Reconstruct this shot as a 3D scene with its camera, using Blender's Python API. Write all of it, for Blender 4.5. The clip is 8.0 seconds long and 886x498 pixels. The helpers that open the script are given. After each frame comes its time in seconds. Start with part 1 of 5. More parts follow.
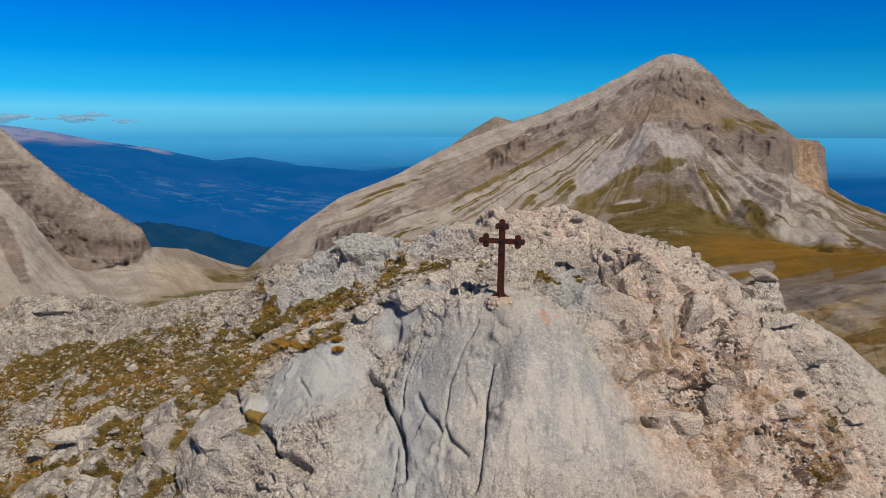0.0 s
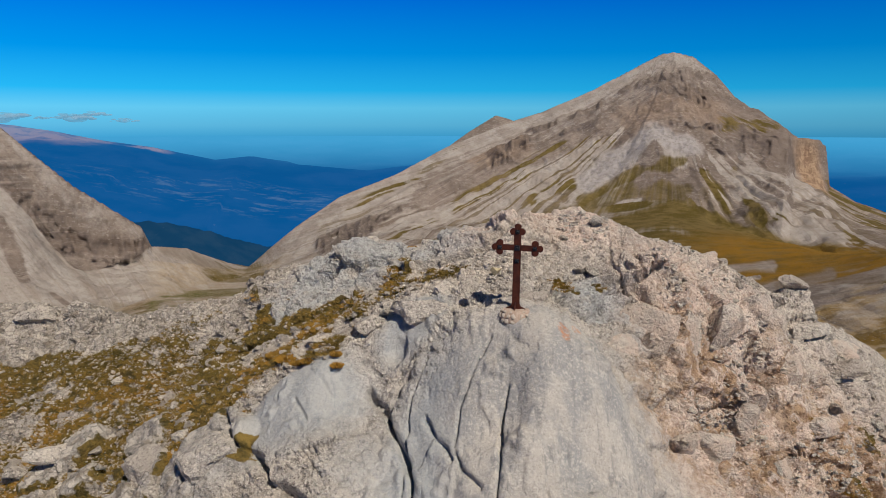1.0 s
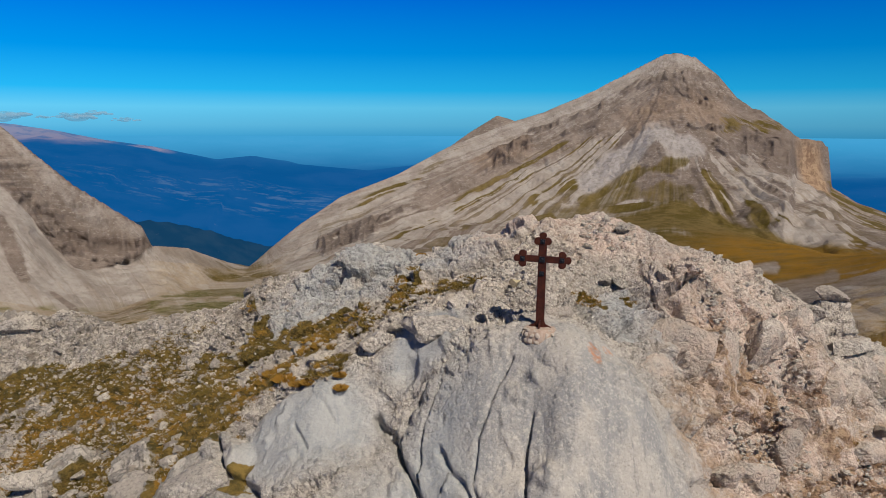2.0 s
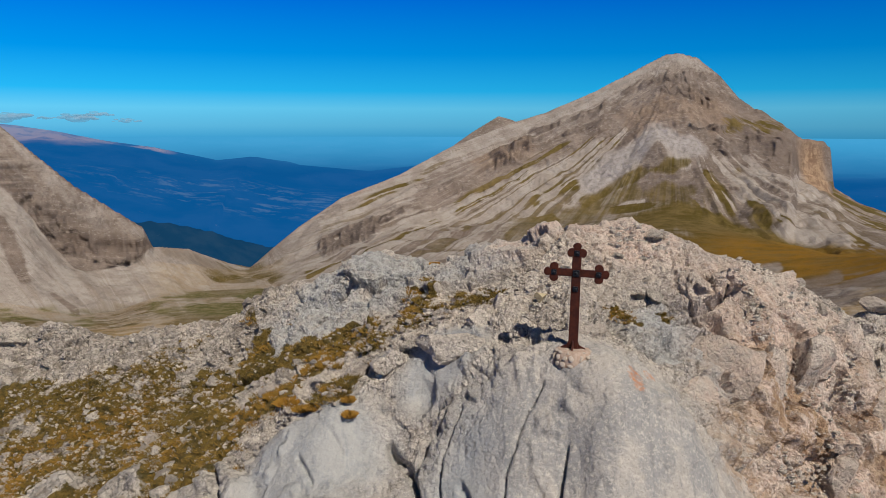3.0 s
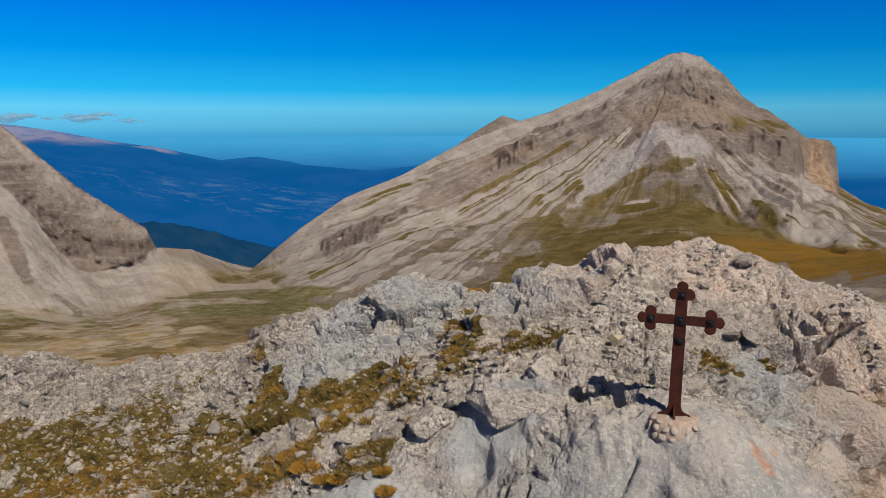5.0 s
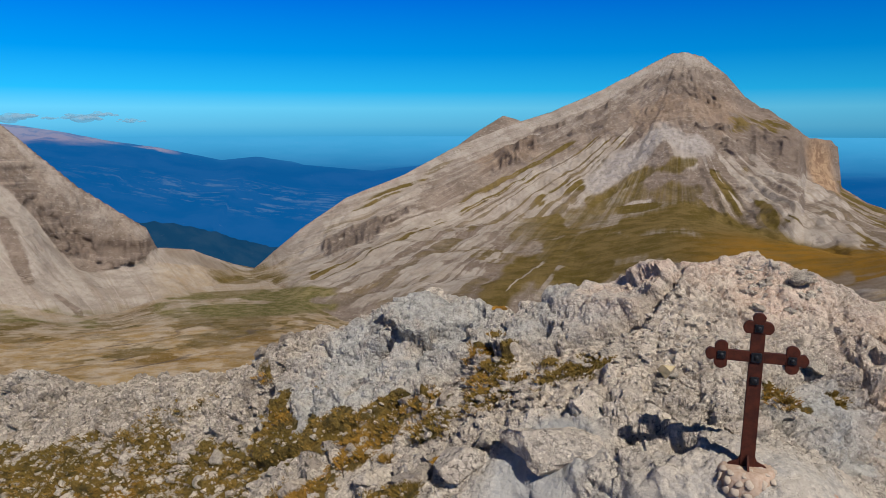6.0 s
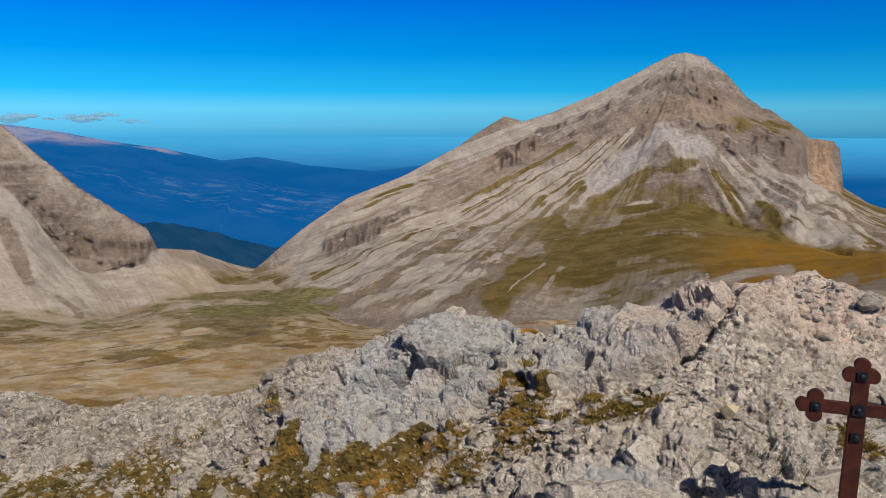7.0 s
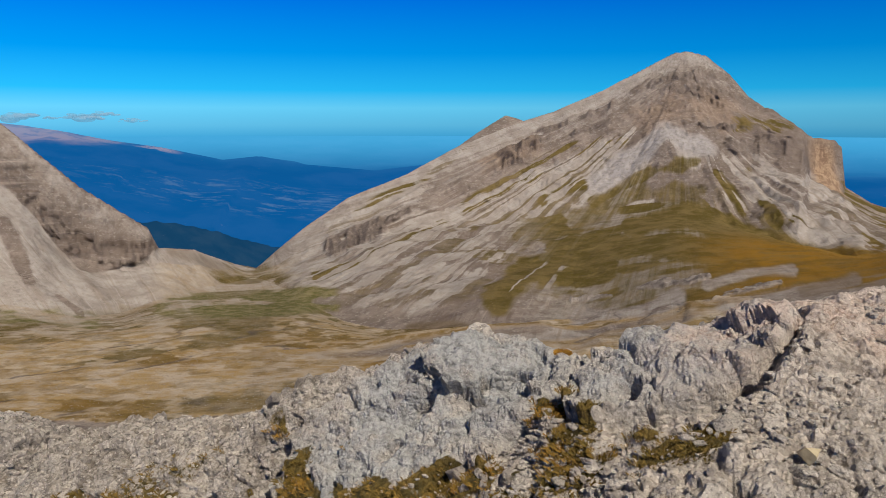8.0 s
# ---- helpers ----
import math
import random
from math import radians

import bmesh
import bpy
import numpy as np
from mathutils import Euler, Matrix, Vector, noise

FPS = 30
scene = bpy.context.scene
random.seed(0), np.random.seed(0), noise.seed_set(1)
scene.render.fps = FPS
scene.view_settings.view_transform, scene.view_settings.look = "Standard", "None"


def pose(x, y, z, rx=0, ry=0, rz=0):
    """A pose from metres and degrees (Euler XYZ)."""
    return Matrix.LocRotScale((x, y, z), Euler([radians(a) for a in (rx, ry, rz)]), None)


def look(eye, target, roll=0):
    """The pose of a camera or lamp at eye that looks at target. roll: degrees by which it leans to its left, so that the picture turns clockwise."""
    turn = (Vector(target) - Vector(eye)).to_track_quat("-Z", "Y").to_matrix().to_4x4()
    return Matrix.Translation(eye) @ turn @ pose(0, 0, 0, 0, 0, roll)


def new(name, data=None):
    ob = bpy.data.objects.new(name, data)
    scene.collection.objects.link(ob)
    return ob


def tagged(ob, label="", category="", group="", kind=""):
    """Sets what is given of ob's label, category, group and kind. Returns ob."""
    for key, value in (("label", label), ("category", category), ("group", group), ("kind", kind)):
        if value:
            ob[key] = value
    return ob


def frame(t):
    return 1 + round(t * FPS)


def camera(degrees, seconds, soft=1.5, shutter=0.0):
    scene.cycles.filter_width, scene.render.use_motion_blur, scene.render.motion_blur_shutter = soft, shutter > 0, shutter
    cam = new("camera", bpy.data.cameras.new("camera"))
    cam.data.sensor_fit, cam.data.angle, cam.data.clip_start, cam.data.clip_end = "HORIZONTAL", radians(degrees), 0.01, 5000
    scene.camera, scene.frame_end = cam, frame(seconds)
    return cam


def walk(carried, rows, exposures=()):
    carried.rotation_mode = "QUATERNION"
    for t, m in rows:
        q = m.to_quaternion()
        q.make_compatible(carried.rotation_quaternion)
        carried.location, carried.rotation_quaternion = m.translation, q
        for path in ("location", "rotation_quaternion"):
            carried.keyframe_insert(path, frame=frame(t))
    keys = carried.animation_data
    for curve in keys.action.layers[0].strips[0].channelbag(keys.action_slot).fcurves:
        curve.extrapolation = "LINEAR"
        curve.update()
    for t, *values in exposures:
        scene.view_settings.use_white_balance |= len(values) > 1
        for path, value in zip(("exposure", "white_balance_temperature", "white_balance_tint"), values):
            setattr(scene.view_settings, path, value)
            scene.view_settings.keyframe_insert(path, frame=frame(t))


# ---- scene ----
cam = camera(62.1, 8.0, soft=0.6)
PATH = [
    (0, (0.328, -0.904, 4.336), (0.327, 1.069, 4.006), 0.0),
    (0.5, (0.236, -0.038, 4.282), (0.236, 1.935, 3.952), 0.1),
    (1, (0.118, 0.851, 4.237), (0.116, 2.824, 3.905), 0.0),
    (2.5, (-0.401, 3.447, 4.151), (-0.406, 5.42, 3.82), 0.2),
    (3, (-0.6, 4.256, 4.122), (-0.607, 6.229, 3.792), 0.1),
    (3.5, (-0.808, 5.027, 4.102), (-0.816, 7.0, 3.772), 0.1),
    (4, (-1.05, 5.78, 4.113), (-1.059, 7.752, 3.782), 0.1),
    (4.5, (-1.283, 6.537, 4.158), (-1.296, 8.509, 3.827), 0.0),
    (6, (-2.009, 8.757, 4.29), (-2.026, 10.729, 3.959), -0.0),
    (6.5, (-2.233, 9.446, 4.329), (-2.25, 11.419, 3.999), -0.1),
    (7, (-2.496, 10.171, 4.406), (-2.515, 12.143, 4.076), -0.0),
    (7.5, (-2.75, 10.854, 4.409), (-2.77, 12.826, 4.077), -0.2),
    (8, (-2.949, 11.574, 4.411), (-2.97, 13.546, 4.079), -0.0),
]
walk(cam, [(t, look(eye, target, roll)) for t, eye, target, roll in PATH],
     exposures=[(0.0, -0.15), (4.6, -0.15), (6.4, 0.0), (8.0, 0.0)])


# ---- world, sun, exposure ----
SUN_AZIMUTH, SUN_HEIGHT = 152.0, 47.0      # degrees clockwise from the way the camera looks; above the horizon
world = bpy.data.worlds.new("sky")
scene.world = world
world.use_nodes = True
wn, wl = world.node_tree.nodes, world.node_tree.links
wn.clear()
sky = wn.new("ShaderNodeTexSky")
sky.sky_type, sky.sun_disc = "NISHITA", False
sky.sun_elevation, sky.sun_rotation = radians(SUN_HEIGHT), radians(SUN_AZIMUTH)
sky.altitude, sky.air_density, sky.dust_density, sky.ozone_density = 2300, 1.0, 0.3, 3.0
sky_level = wn.new("ShaderNodeMix")
sky_level.data_type, sky_level.blend_type = "RGBA", "MULTIPLY"
sky_level.inputs[0].default_value = 1.0
sky_level.inputs[7].default_value = (0.015, 0.015, 0.015, 1)
wl.new(sky.outputs[0], sky_level.inputs[6])
wcoord = wn.new("ShaderNodeTexCoord")
wsep = wn.new("ShaderNodeSeparateXYZ")
wl.new(wcoord.outputs["Generated"], wsep.inputs[0])
# clear deep-blue air that pales into a hazy band over the horizon
band = wn.new("ShaderNodeValToRGB")
band_at = wn.new("ShaderNodeMapRange")
band_at.inputs[1].default_value, band_at.inputs[2].default_value = -0.06, 0.24
wl.new(wsep.outputs[2], band_at.inputs[0])
wl.new(band_at.outputs[0], band.inputs[0])
SKY_BAND = [(0.0, (0.004, 0.18, 0.50)), (0.07, (0.010, 0.25, 0.58)), (0.135, (0.035, 0.33, 0.64)), (0.20, (0.11, 0.49, 0.77)),
            (0.275, (0.13, 0.60, 0.91)), (0.35, (0.02, 0.48, 0.92)), (0.51, (0.0, 0.305, 0.83)), (0.757, (0.0, 0.156, 0.75)), (1.0, (0.0, 0.10, 0.60))]
ramp = band.color_ramp
while len(ramp.elements) < len(SKY_BAND):
    ramp.elements.new(0.5)
for e, (at, colour) in zip(ramp.elements, SKY_BAND):
    e.position, e.color = at, (*colour, 1)
upward = wn.new("ShaderNodeMapRange")
upward.inputs[1].default_value, upward.inputs[2].default_value = 0.20, 0.45
wl.new(wsep.outputs[2], upward.inputs[0])
sky_mix = wn.new("ShaderNodeMix")
sky_mix.data_type = "RGBA"
wl.new(upward.outputs[0], sky_mix.inputs[0])
wl.new(band.outputs[0], sky_mix.inputs[6])
wl.new(sky_level.outputs[2], sky_mix.inputs[7])
background = wn.new("ShaderNodeBackground")
side = wn.new("ShaderNodeMapRange")
side.inputs[1].default_value, side.inputs[2].default_value, side.inputs[3].default_value, side.inputs[4].default_value = -0.5, 0.6, 1.12, 0.74
wl.new(wsep.outputs[0], side.inputs[0])
wl.new(side.outputs[0], background.inputs[1])
wl.new(sky_mix.outputs[2], background.inputs[0])
wout = wn.new("ShaderNodeOutputWorld")
wl.new(background.outputs[0], wout.inputs[0])

sun = new("sun", bpy.data.lights.new("sun", "SUN"))
sun.data.energy, sun.data.angle, sun.data.color = 4.6, radians(0.53), (1.0, 0.915, 0.80)
sa, sh = radians(SUN_AZIMUTH), radians(SUN_HEIGHT)
SUN_WAY = Vector((math.sin(sa) * math.cos(sh), math.cos(sa) * math.cos(sh), math.sin(sh)))
sun.matrix_world = look((0, 0, 300), Vector((0, 0, 300)) - SUN_WAY)


# ---- noise on arrays ----
def hashed(i, j, k, seed):
    h = (i.astype(np.int64) * 374761393 + j.astype(np.int64) * 668265263 + k.astype(np.int64) * 2147483647 + seed * 974634577) & 0xFFFFFFFF
    h = ((h ^ (h >> 13)) * 1274126177) & 0xFFFFFFFF
    h = ((h ^ (h >> 16)) * 2246822519) & 0xFFFFFFFF
    return ((h ^ (h >> 15)) & 0xFFFFFF) / float(0x1000000)


def grain(p, size, seed=0):
    """Smooth noise from -1 to 1 at points p (n, 3), with lumps of that size."""
    q = p / size
    c = np.floor(q)
    f = q - c
    f = f * f * f * (f * (f * 6 - 15) + 10)
    i, j, k = c[:, 0], c[:, 1], c[:, 2]
    total = 0
    for a in (0, 1):
        for b in (0, 1):
            for d in (0, 1):
                w = (f[:, 0] if a else 1 - f[:, 0]) * (f[:, 1] if b else 1 - f[:, 1]) * (f[:, 2] if d else 1 - f[:, 2])
                total = total + w * hashed(i + a, j + b, k + d, seed)
    return total * 2 - 1


def rough(p, size, octaves=4, seed=0, fall=0.5):
    total, amount = 0, 1.0
    for o in range(octaves):
        total = total + amount * grain(p, size / 2 ** o, seed + o * 17)
        amount *= fall
    return total


def ridged(p, size, octaves=4, seed=0, fall=0.5):
    total, amount = 0, 1.0
    for o in range(octaves):
        total = total + amount * (1 - 2 * np.abs(grain(p, size / 2 ** o, seed + o * 17)))
        amount *= fall
    return total


def blocks(p, size, seed=0):
    """Broken rock: for each point the height of a tilted facet of its block, from about -1 to 1, and the distance to the block's joint."""
    q = p / size
    c = np.floor(q)
    best, second = np.full(len(p), 9.0), np.full(len(p), 9.0)
    face = np.zeros(len(p))
    for a in (-1, 0, 1):
        for b in (-1, 0, 1):
            for d in (-1, 0, 1):
                i, j, k = c[:, 0] + a, c[:, 1] + b, c[:, 2] + d
                off = [q[:, n] - (g + hashed(i, j, k, seed + n)) for n, g in enumerate((i, j, k))]
                dist = off[0] ** 2 + off[1] ** 2 + off[2] ** 2
                plane = (hashed(i, j, k, seed + 3) * 2 - 1) + 1.3 * sum(o * (hashed(i, j, k, seed + 4 + n) * 2 - 1) for n, o in enumerate(off))
                near = dist < best
                second = np.where(near, best, np.minimum(second, dist))
                face = np.where(near, plane, face)
                best = np.where(near, dist, best)
    return face, np.sqrt(second) - np.sqrt(best)


def smooth(a, b, x):
    u = np.clip((x - a) / (b - a), 0, 1)
    return u * u * (3 - 2 * u)


# ---- relief of the summit: swells every 2.5 m, joined by smooth splines ----
LAT_X, LAT_Y, LAT = -17.5, 14.0, 2.5
SWELLS = np.array([
    (-9.2, -8.3, -7.7, -7.4, -7.4, -7.1, -6.4, -5.3, -4.5, -5.7, -7.6, -8.9, -9.3, -9.5),
    (-8.7, -8.2, -7.8, -7.4, -6.4, -4.5, -2.3, -0.2, 1.7, -2.7, -6.4, -8.4, -9.0, -9.0),
    (-8.2, -8.0, -7.9, -7.1, -5.4, -2.4, -0.5, 0.0, -0.2, -1.7, -2.9, -6.2, -7.9, -8.6),
    (-7.8, -7.6, -6.6, -5.0, -3.8, -2.4, -1.5, 0.6, 0.7, 0.8, 0.6, -1.4, -5.8, -7.7),
    (-6.9, -7.0, -5.8, -4.7, -4.1, -1.5, -0.3, 1.1, 2.2, 2.9, 0.4, 0.5, -2.7, -5.3),
    (-4.8, -5.0, -3.7, -1.6, -1.4, 0.4, 1.3, -1.4, -1.7, -1.1, -1.5, -1.3, -1.9, -3.4),
    (-2.1, -2.3, -3.1, -3.1, -3.4, -3.5, -2.7, -3.0, -3.5, -4.0, -4.4, -4.4, -3.9, -3.3),
])
# bulges and hollows of single rocks: (x, y, height, breadth)
BULGES = [
    (6.0, 20.8, 1.22, 0.5), (9.8, 20.8, -1.37, 0.5), (-0.8, 17.0, -0.86, 1.2), (1.5, 16.2, -0.85, 0.5), (12.0, 24.5, 1.11, 0.5), (7.5, 19.2, -1.27, 0.5), (0.0, 16.2, -0.64, 1.2),
    (9.0, 20.0, -0.81, 1.2), (11.2, 22.2, -1.25, 0.5), (-6.0, 26.0, 0.49, 0.5), (-1.5, 17.8, -0.89, 0.8), (0.8, 17.0, -0.17, 0.8), (0.8, 15.5, -0.11, 1.2), (-9.8, 21.5, -0.75, 0.5),
    (9.0, 21.5, -0.26, 0.5), (2.2, 22.2, 0.62, 0.5), (0.0, 17.8, 0.17, 1.2), (-3.0, 24.5, 0.50, 0.5), (-0.8, 15.5, -0.35, 1.2), (6.0, 23.8, -0.50, 0.5), (10.5, 20.0, -0.82, 1.2),
    (3.0, 15.5, -0.92, 0.5), (11.2, 23.8, -0.77, 0.5), (-13.5, 28.2, 0.64, 0.5),
]


def summit(x, y):
    """The smooth height of the summit, falling away as a cone outside it."""
    cx, cy = np.clip(x, LAT_X, LAT_X + 13 * LAT), np.clip(y, LAT_Y, LAT_Y + 6 * LAT)
    gx, gy = (cx - LAT_X) / LAT, (cy - LAT_Y) / LAT
    i, j = np.floor(gx).astype(int), np.floor(gy).astype(int)

    def weights(u):
        return ((1 - u) ** 3 / 6, (3 * u ** 3 - 6 * u ** 2 + 4) / 6, (-3 * u ** 3 + 3 * u ** 2 + 3 * u + 1) / 6, u ** 3 / 6)
    wx, wy = weights(gx - i), weights(gy - j)
    z = 0
    for a in range(4):
        for b in range(4):
            z = z + wx[a] * wy[b] * SWELLS[np.clip(j + b - 1, 0, 6), np.clip(i + a - 1, 0, 13)]
    for bx, by, h, wide_ in BULGES:
        z = z + h * np.exp(-((x - bx) ** 2 + (y - by) ** 2) / (2 * wide_ ** 2))
    return z - 0.8 * np.hypot(x - cx, y - cy)


# ---- relief of the country round ----
# the lines on which the land is hung, each from west to east as seen from the summit:
# (bearing in degrees, distance, height) of the near slope, the meadows, the mountains' foot, the bench or saddle,
# the dip behind the saddle, and the crests
NEAR = [(-41.3, 321, -95.1), (-25.3, 278, -97.1), (-15.5, 271, -97.8), (-3.9, 272, -96.0), (9.8, 265, -90.1), (22.5, 250, -79.2), (32.2, 237, -70.0), (40.6, 199, -52.8)]
MEADOW = [(-40.9, 504, -120.8), (-32.0, 508, -124.8), (-24.9, 497, -125.9), (-19.8, 511, -127.9), (-15.3, 499, -127.9), (-10.1, 458, -125.2), (-5.7, 423, -120.0), (-1.1, 401, -111.5), (3.0, 391, -107.3), (9.7, 376, -102.8), (18.2, 359, -90.8), (26.0, 335, -79.6), (31.9, 307, -70.6), (40.2, 263, -55.0)]
FOOT = [(-40.6, 686, -132.6), (-31.8, 660, -137.6), (-27.4, 643, -146.6), (-24.8, 662, -151.6), (-21.3, 688, -145.9), (-18.4, 760, -154.8), (-15.1, 840, -162.9), (-11.8, 620, -137.9), (-8.8, 560, -143.7), (-5.6, 520, -140.8), (-1.1, 490, -131.5), (3.0, 470, -123.4), (9.7, 488, -122.0), (18.1, 453, -96.6), (25.8, 434, -81.0), (31.6, 388, -66.5), (40.0, 327, -53.4)]
BENCH = [(-39.7, 781, -30.5), (-31.1, 749, -52.5), (-29.3, 752, -89.4), (-27.1, 754, -129.8), (-24.6, 760, -137.1), (-22.5, 764, -125.5), (-21.9, 766, -126.4), (-19.6, 786, -135.5), (-16.7, 847, -155.1), (-15.1, 892, -167.0), (-11.7, 879, -149.2), (-8.2, 875, -126.2), (-3.8, 873, -120.1), (2.9, 882, -114.7), (9.5, 898, -105.0), (14.5, 910, -90.7), (17.4, 891, -87.4), (19.0, 826, -94.4), (21.8, 744, -94.9), (25.6, 655, -92.6), (28.8, 572, -83.8), (31.4, 505, -69.8), (39.8, 391, -52.9)]
DIP = [(-39.7, 796, -26.5), (-31.1, 758, -48.2), (-29.3, 759, -85.1), (-27.1, 762, -125.8), (-24.6, 764, -132.3), (-22.4, 768, -120.6), (-21.9, 772, -126.2), (-19.6, 792, -135.2), (-16.7, 852, -155.5), (-15.1, 897, -167.3), (-11.7, 883, -147.2), (-8.2, 881, -123.0), (-3.8, 880, -115.6), (2.9, 890, -109.5), (9.4, 908, -97.9), (14.5, 925, -78.5), (17.3, 917, -76.6), (19.0, 879, -103.4), (21.8, 819, -107.4), (25.6, 755, -110.6), (28.8, 697, -106.0), (31.4, 634, -91.3), (39.9, 588, -92.2)]
CREST = [(-38.8, 899, 98.1), (-30.7, 815, 2.8), (-28.9, 801, -23.0), (-26.7, 790, -52.8), (-25.0, 784, -69.6), (-23.6, 781, -83.5), (-22.5, 786, -94.9), (-22.2, 789, -105.9), (-21.9, 793, -116.5), (-19.5, 828, -125.7), (-16.7, 888, -154.2), (-15.1, 933, -169.3), (-11.6, 940, -123.7), (-8.1, 955, -86.7), (-3.7, 973, -59.3), (0.2, 1001, -24.9), (5.2, 1035, 9.8), (7.5, 1050, 22.3), (11.3, 1077, 53.8), (14.1, 1104, 84.2), (16.0, 1125, 104.6), (17.0, 1130, 106.9), (18.2, 1138, 100.7), (19.8, 1138, 74.1), (21.6, 1136, 34.3), (23.9, 1127, 10.6), (25.4, 1119, -12.2), (26.7, 1121, -13.5), (27.2, 1126, -24.8), (27.6, 1129, -76.6), (29.2, 1152, -98.7), (31.2, 1181, -114.9), (39.6, 1351, -152.5)]
BACK_PEAK = [(-20, 1090, -46), (39, 1130, -5), (81, 1150, 20), (105, 1150, 12), (145, 1150, -10)]
MID = (0.328, -0.904)


def along(crest, x, y):
    """For points of the plan: distance from the crest line, the crest's height there, and the length along it."""
    best = np.full(x.shape, 1e9)
    top, run, aim = np.zeros(x.shape), np.zeros(x.shape), np.zeros(x.shape)
    start = 0.0
    for (x0, y0, z0), (x1, y1, z1) in zip(crest, crest[1:]):
        dx, dy = x1 - x0, y1 - y0
        span = math.hypot(dx, dy) or 1e-6
        u = np.clip(((x - x0) * dx + (y - y0) * dy) / span ** 2, 0, 1)
        d = np.hypot(x - x0 - u * dx, y - y0 - u * dy)
        near = d < best
        best = np.where(near, d, best)
        top = np.where(near, z0 + u * (z1 - z0), top)
        run = np.where(near, start + u * span, run)
        ends = (u <= 0) | (u >= 1)
        side = np.arctan2((x - x0) * dy - (y - y0) * dx, (x - x0 - u * dx) * dx + (y - y0 - u * dy) * dy)
        aim = np.where(near, np.where(ends, (side - np.sign(side) * math.pi / 2) * np.where(u <= 0, -1, 1), 0), aim)
        start += span
    return best, top, run - aim * np.minimum(best, 260) * 0.6



def country(x, y):
    """Height of the wide country; which part of it rules there (0 near slope, 1 meadow, 2 foot slope, 3 bench, 4 mountain face, 5 beyond,
    6 back peak, 9 summit) and how far up that part."""
    bearing, r = np.degrees(np.arctan2(x - MID[0], y - MID[1])), np.hypot(x - MID[0], y - MID[1])
    knots = []
    for line in (NEAR, MEADOW, FOOT, BENCH, DIP, CREST):
        a, d, h = (np.array(c) for c in zip(*line))
        reach = 0.0 if line is CREST else 1.5 if line in (BENCH, DIP) else 0.5
        sway = [reach * k for k in (-1, -0.5, 0, 0.5, 1)]
        knots.append(tuple(sum(np.interp(bearing + s, a, c) for s in sway) / len(sway) for c in (d, h)))
    last_r, last_z = knots[-1]
    # the tower at the eastern corner stands over its talus as a sheer wall
    dip_r, dip_z = knots[-2]
    sheer = np.interp(bearing, (24.8, 25.4, 26.7, 27.2, 27.6, 28.5), (0, 42, 55, 48, 6, 0))
    knots.insert(-1, (last_r - 25, last_z + (dip_z - last_z) * 25 / (last_r - dip_r) - sheer))
    knots.insert(0, (0 * r, knots[0][1] + 40))
    knots.append((last_r + 500, last_z - 420))
    knots.append((last_r + 4000, last_z - 430))

    def height(q):
        z, which, up = 0 * q, np.zeros(q.shape, int), 0 * q
        for n, ((r0, z0), (r1, z1)) in enumerate(zip(knots, knots[1:])):
            u = (q - r0) / np.maximum(1.0, r1 - r0)
            here = (u >= 0) & (u < 1)
            z, which, up = np.where(here, z0 + u * (z1 - z0), z), np.where(here, n, which), np.where(here, u, up)
        return z, which, up
    z, which, up = height(r)
    soft = np.clip((last_r - r) / 40, 0, 1)
    rounded = sum(height(np.maximum(1, r + soft * d))[0] for d in (-20, -10, 10, 20)) / 4
    z = np.where(r < last_r, 0.2 * z + 0.8 * rounded, z)
    up = np.where(which == 6, 1.0, up)
    which = np.minimum(np.where(which >= 6, which - 1, which), 6) - 1
    d, top, s = along(BACK_PEAK, x, y)
    h = top - 0.7 * d
    which = np.where(h > z, 6, which)
    z = np.maximum(z, h)
    cone = summit(x, y)
    which = np.where(cone > z, 9, which)
    return np.maximum(z, cone), which, up, r


# ---- materials ----
def nodes_of(name):
    m = bpy.data.materials.new(name)
    m.use_nodes = True
    nt = m.node_tree
    nt.nodes.clear()
    out, bsdf = nt.nodes.new("ShaderNodeOutputMaterial"), nt.nodes.new("ShaderNodeBsdfPrincipled")
    nt.links.new(bsdf.outputs[0], out.inputs[0])
    bsdf.inputs["Specular IOR Level"].default_value = 0.25
    return m, nt, bsdf


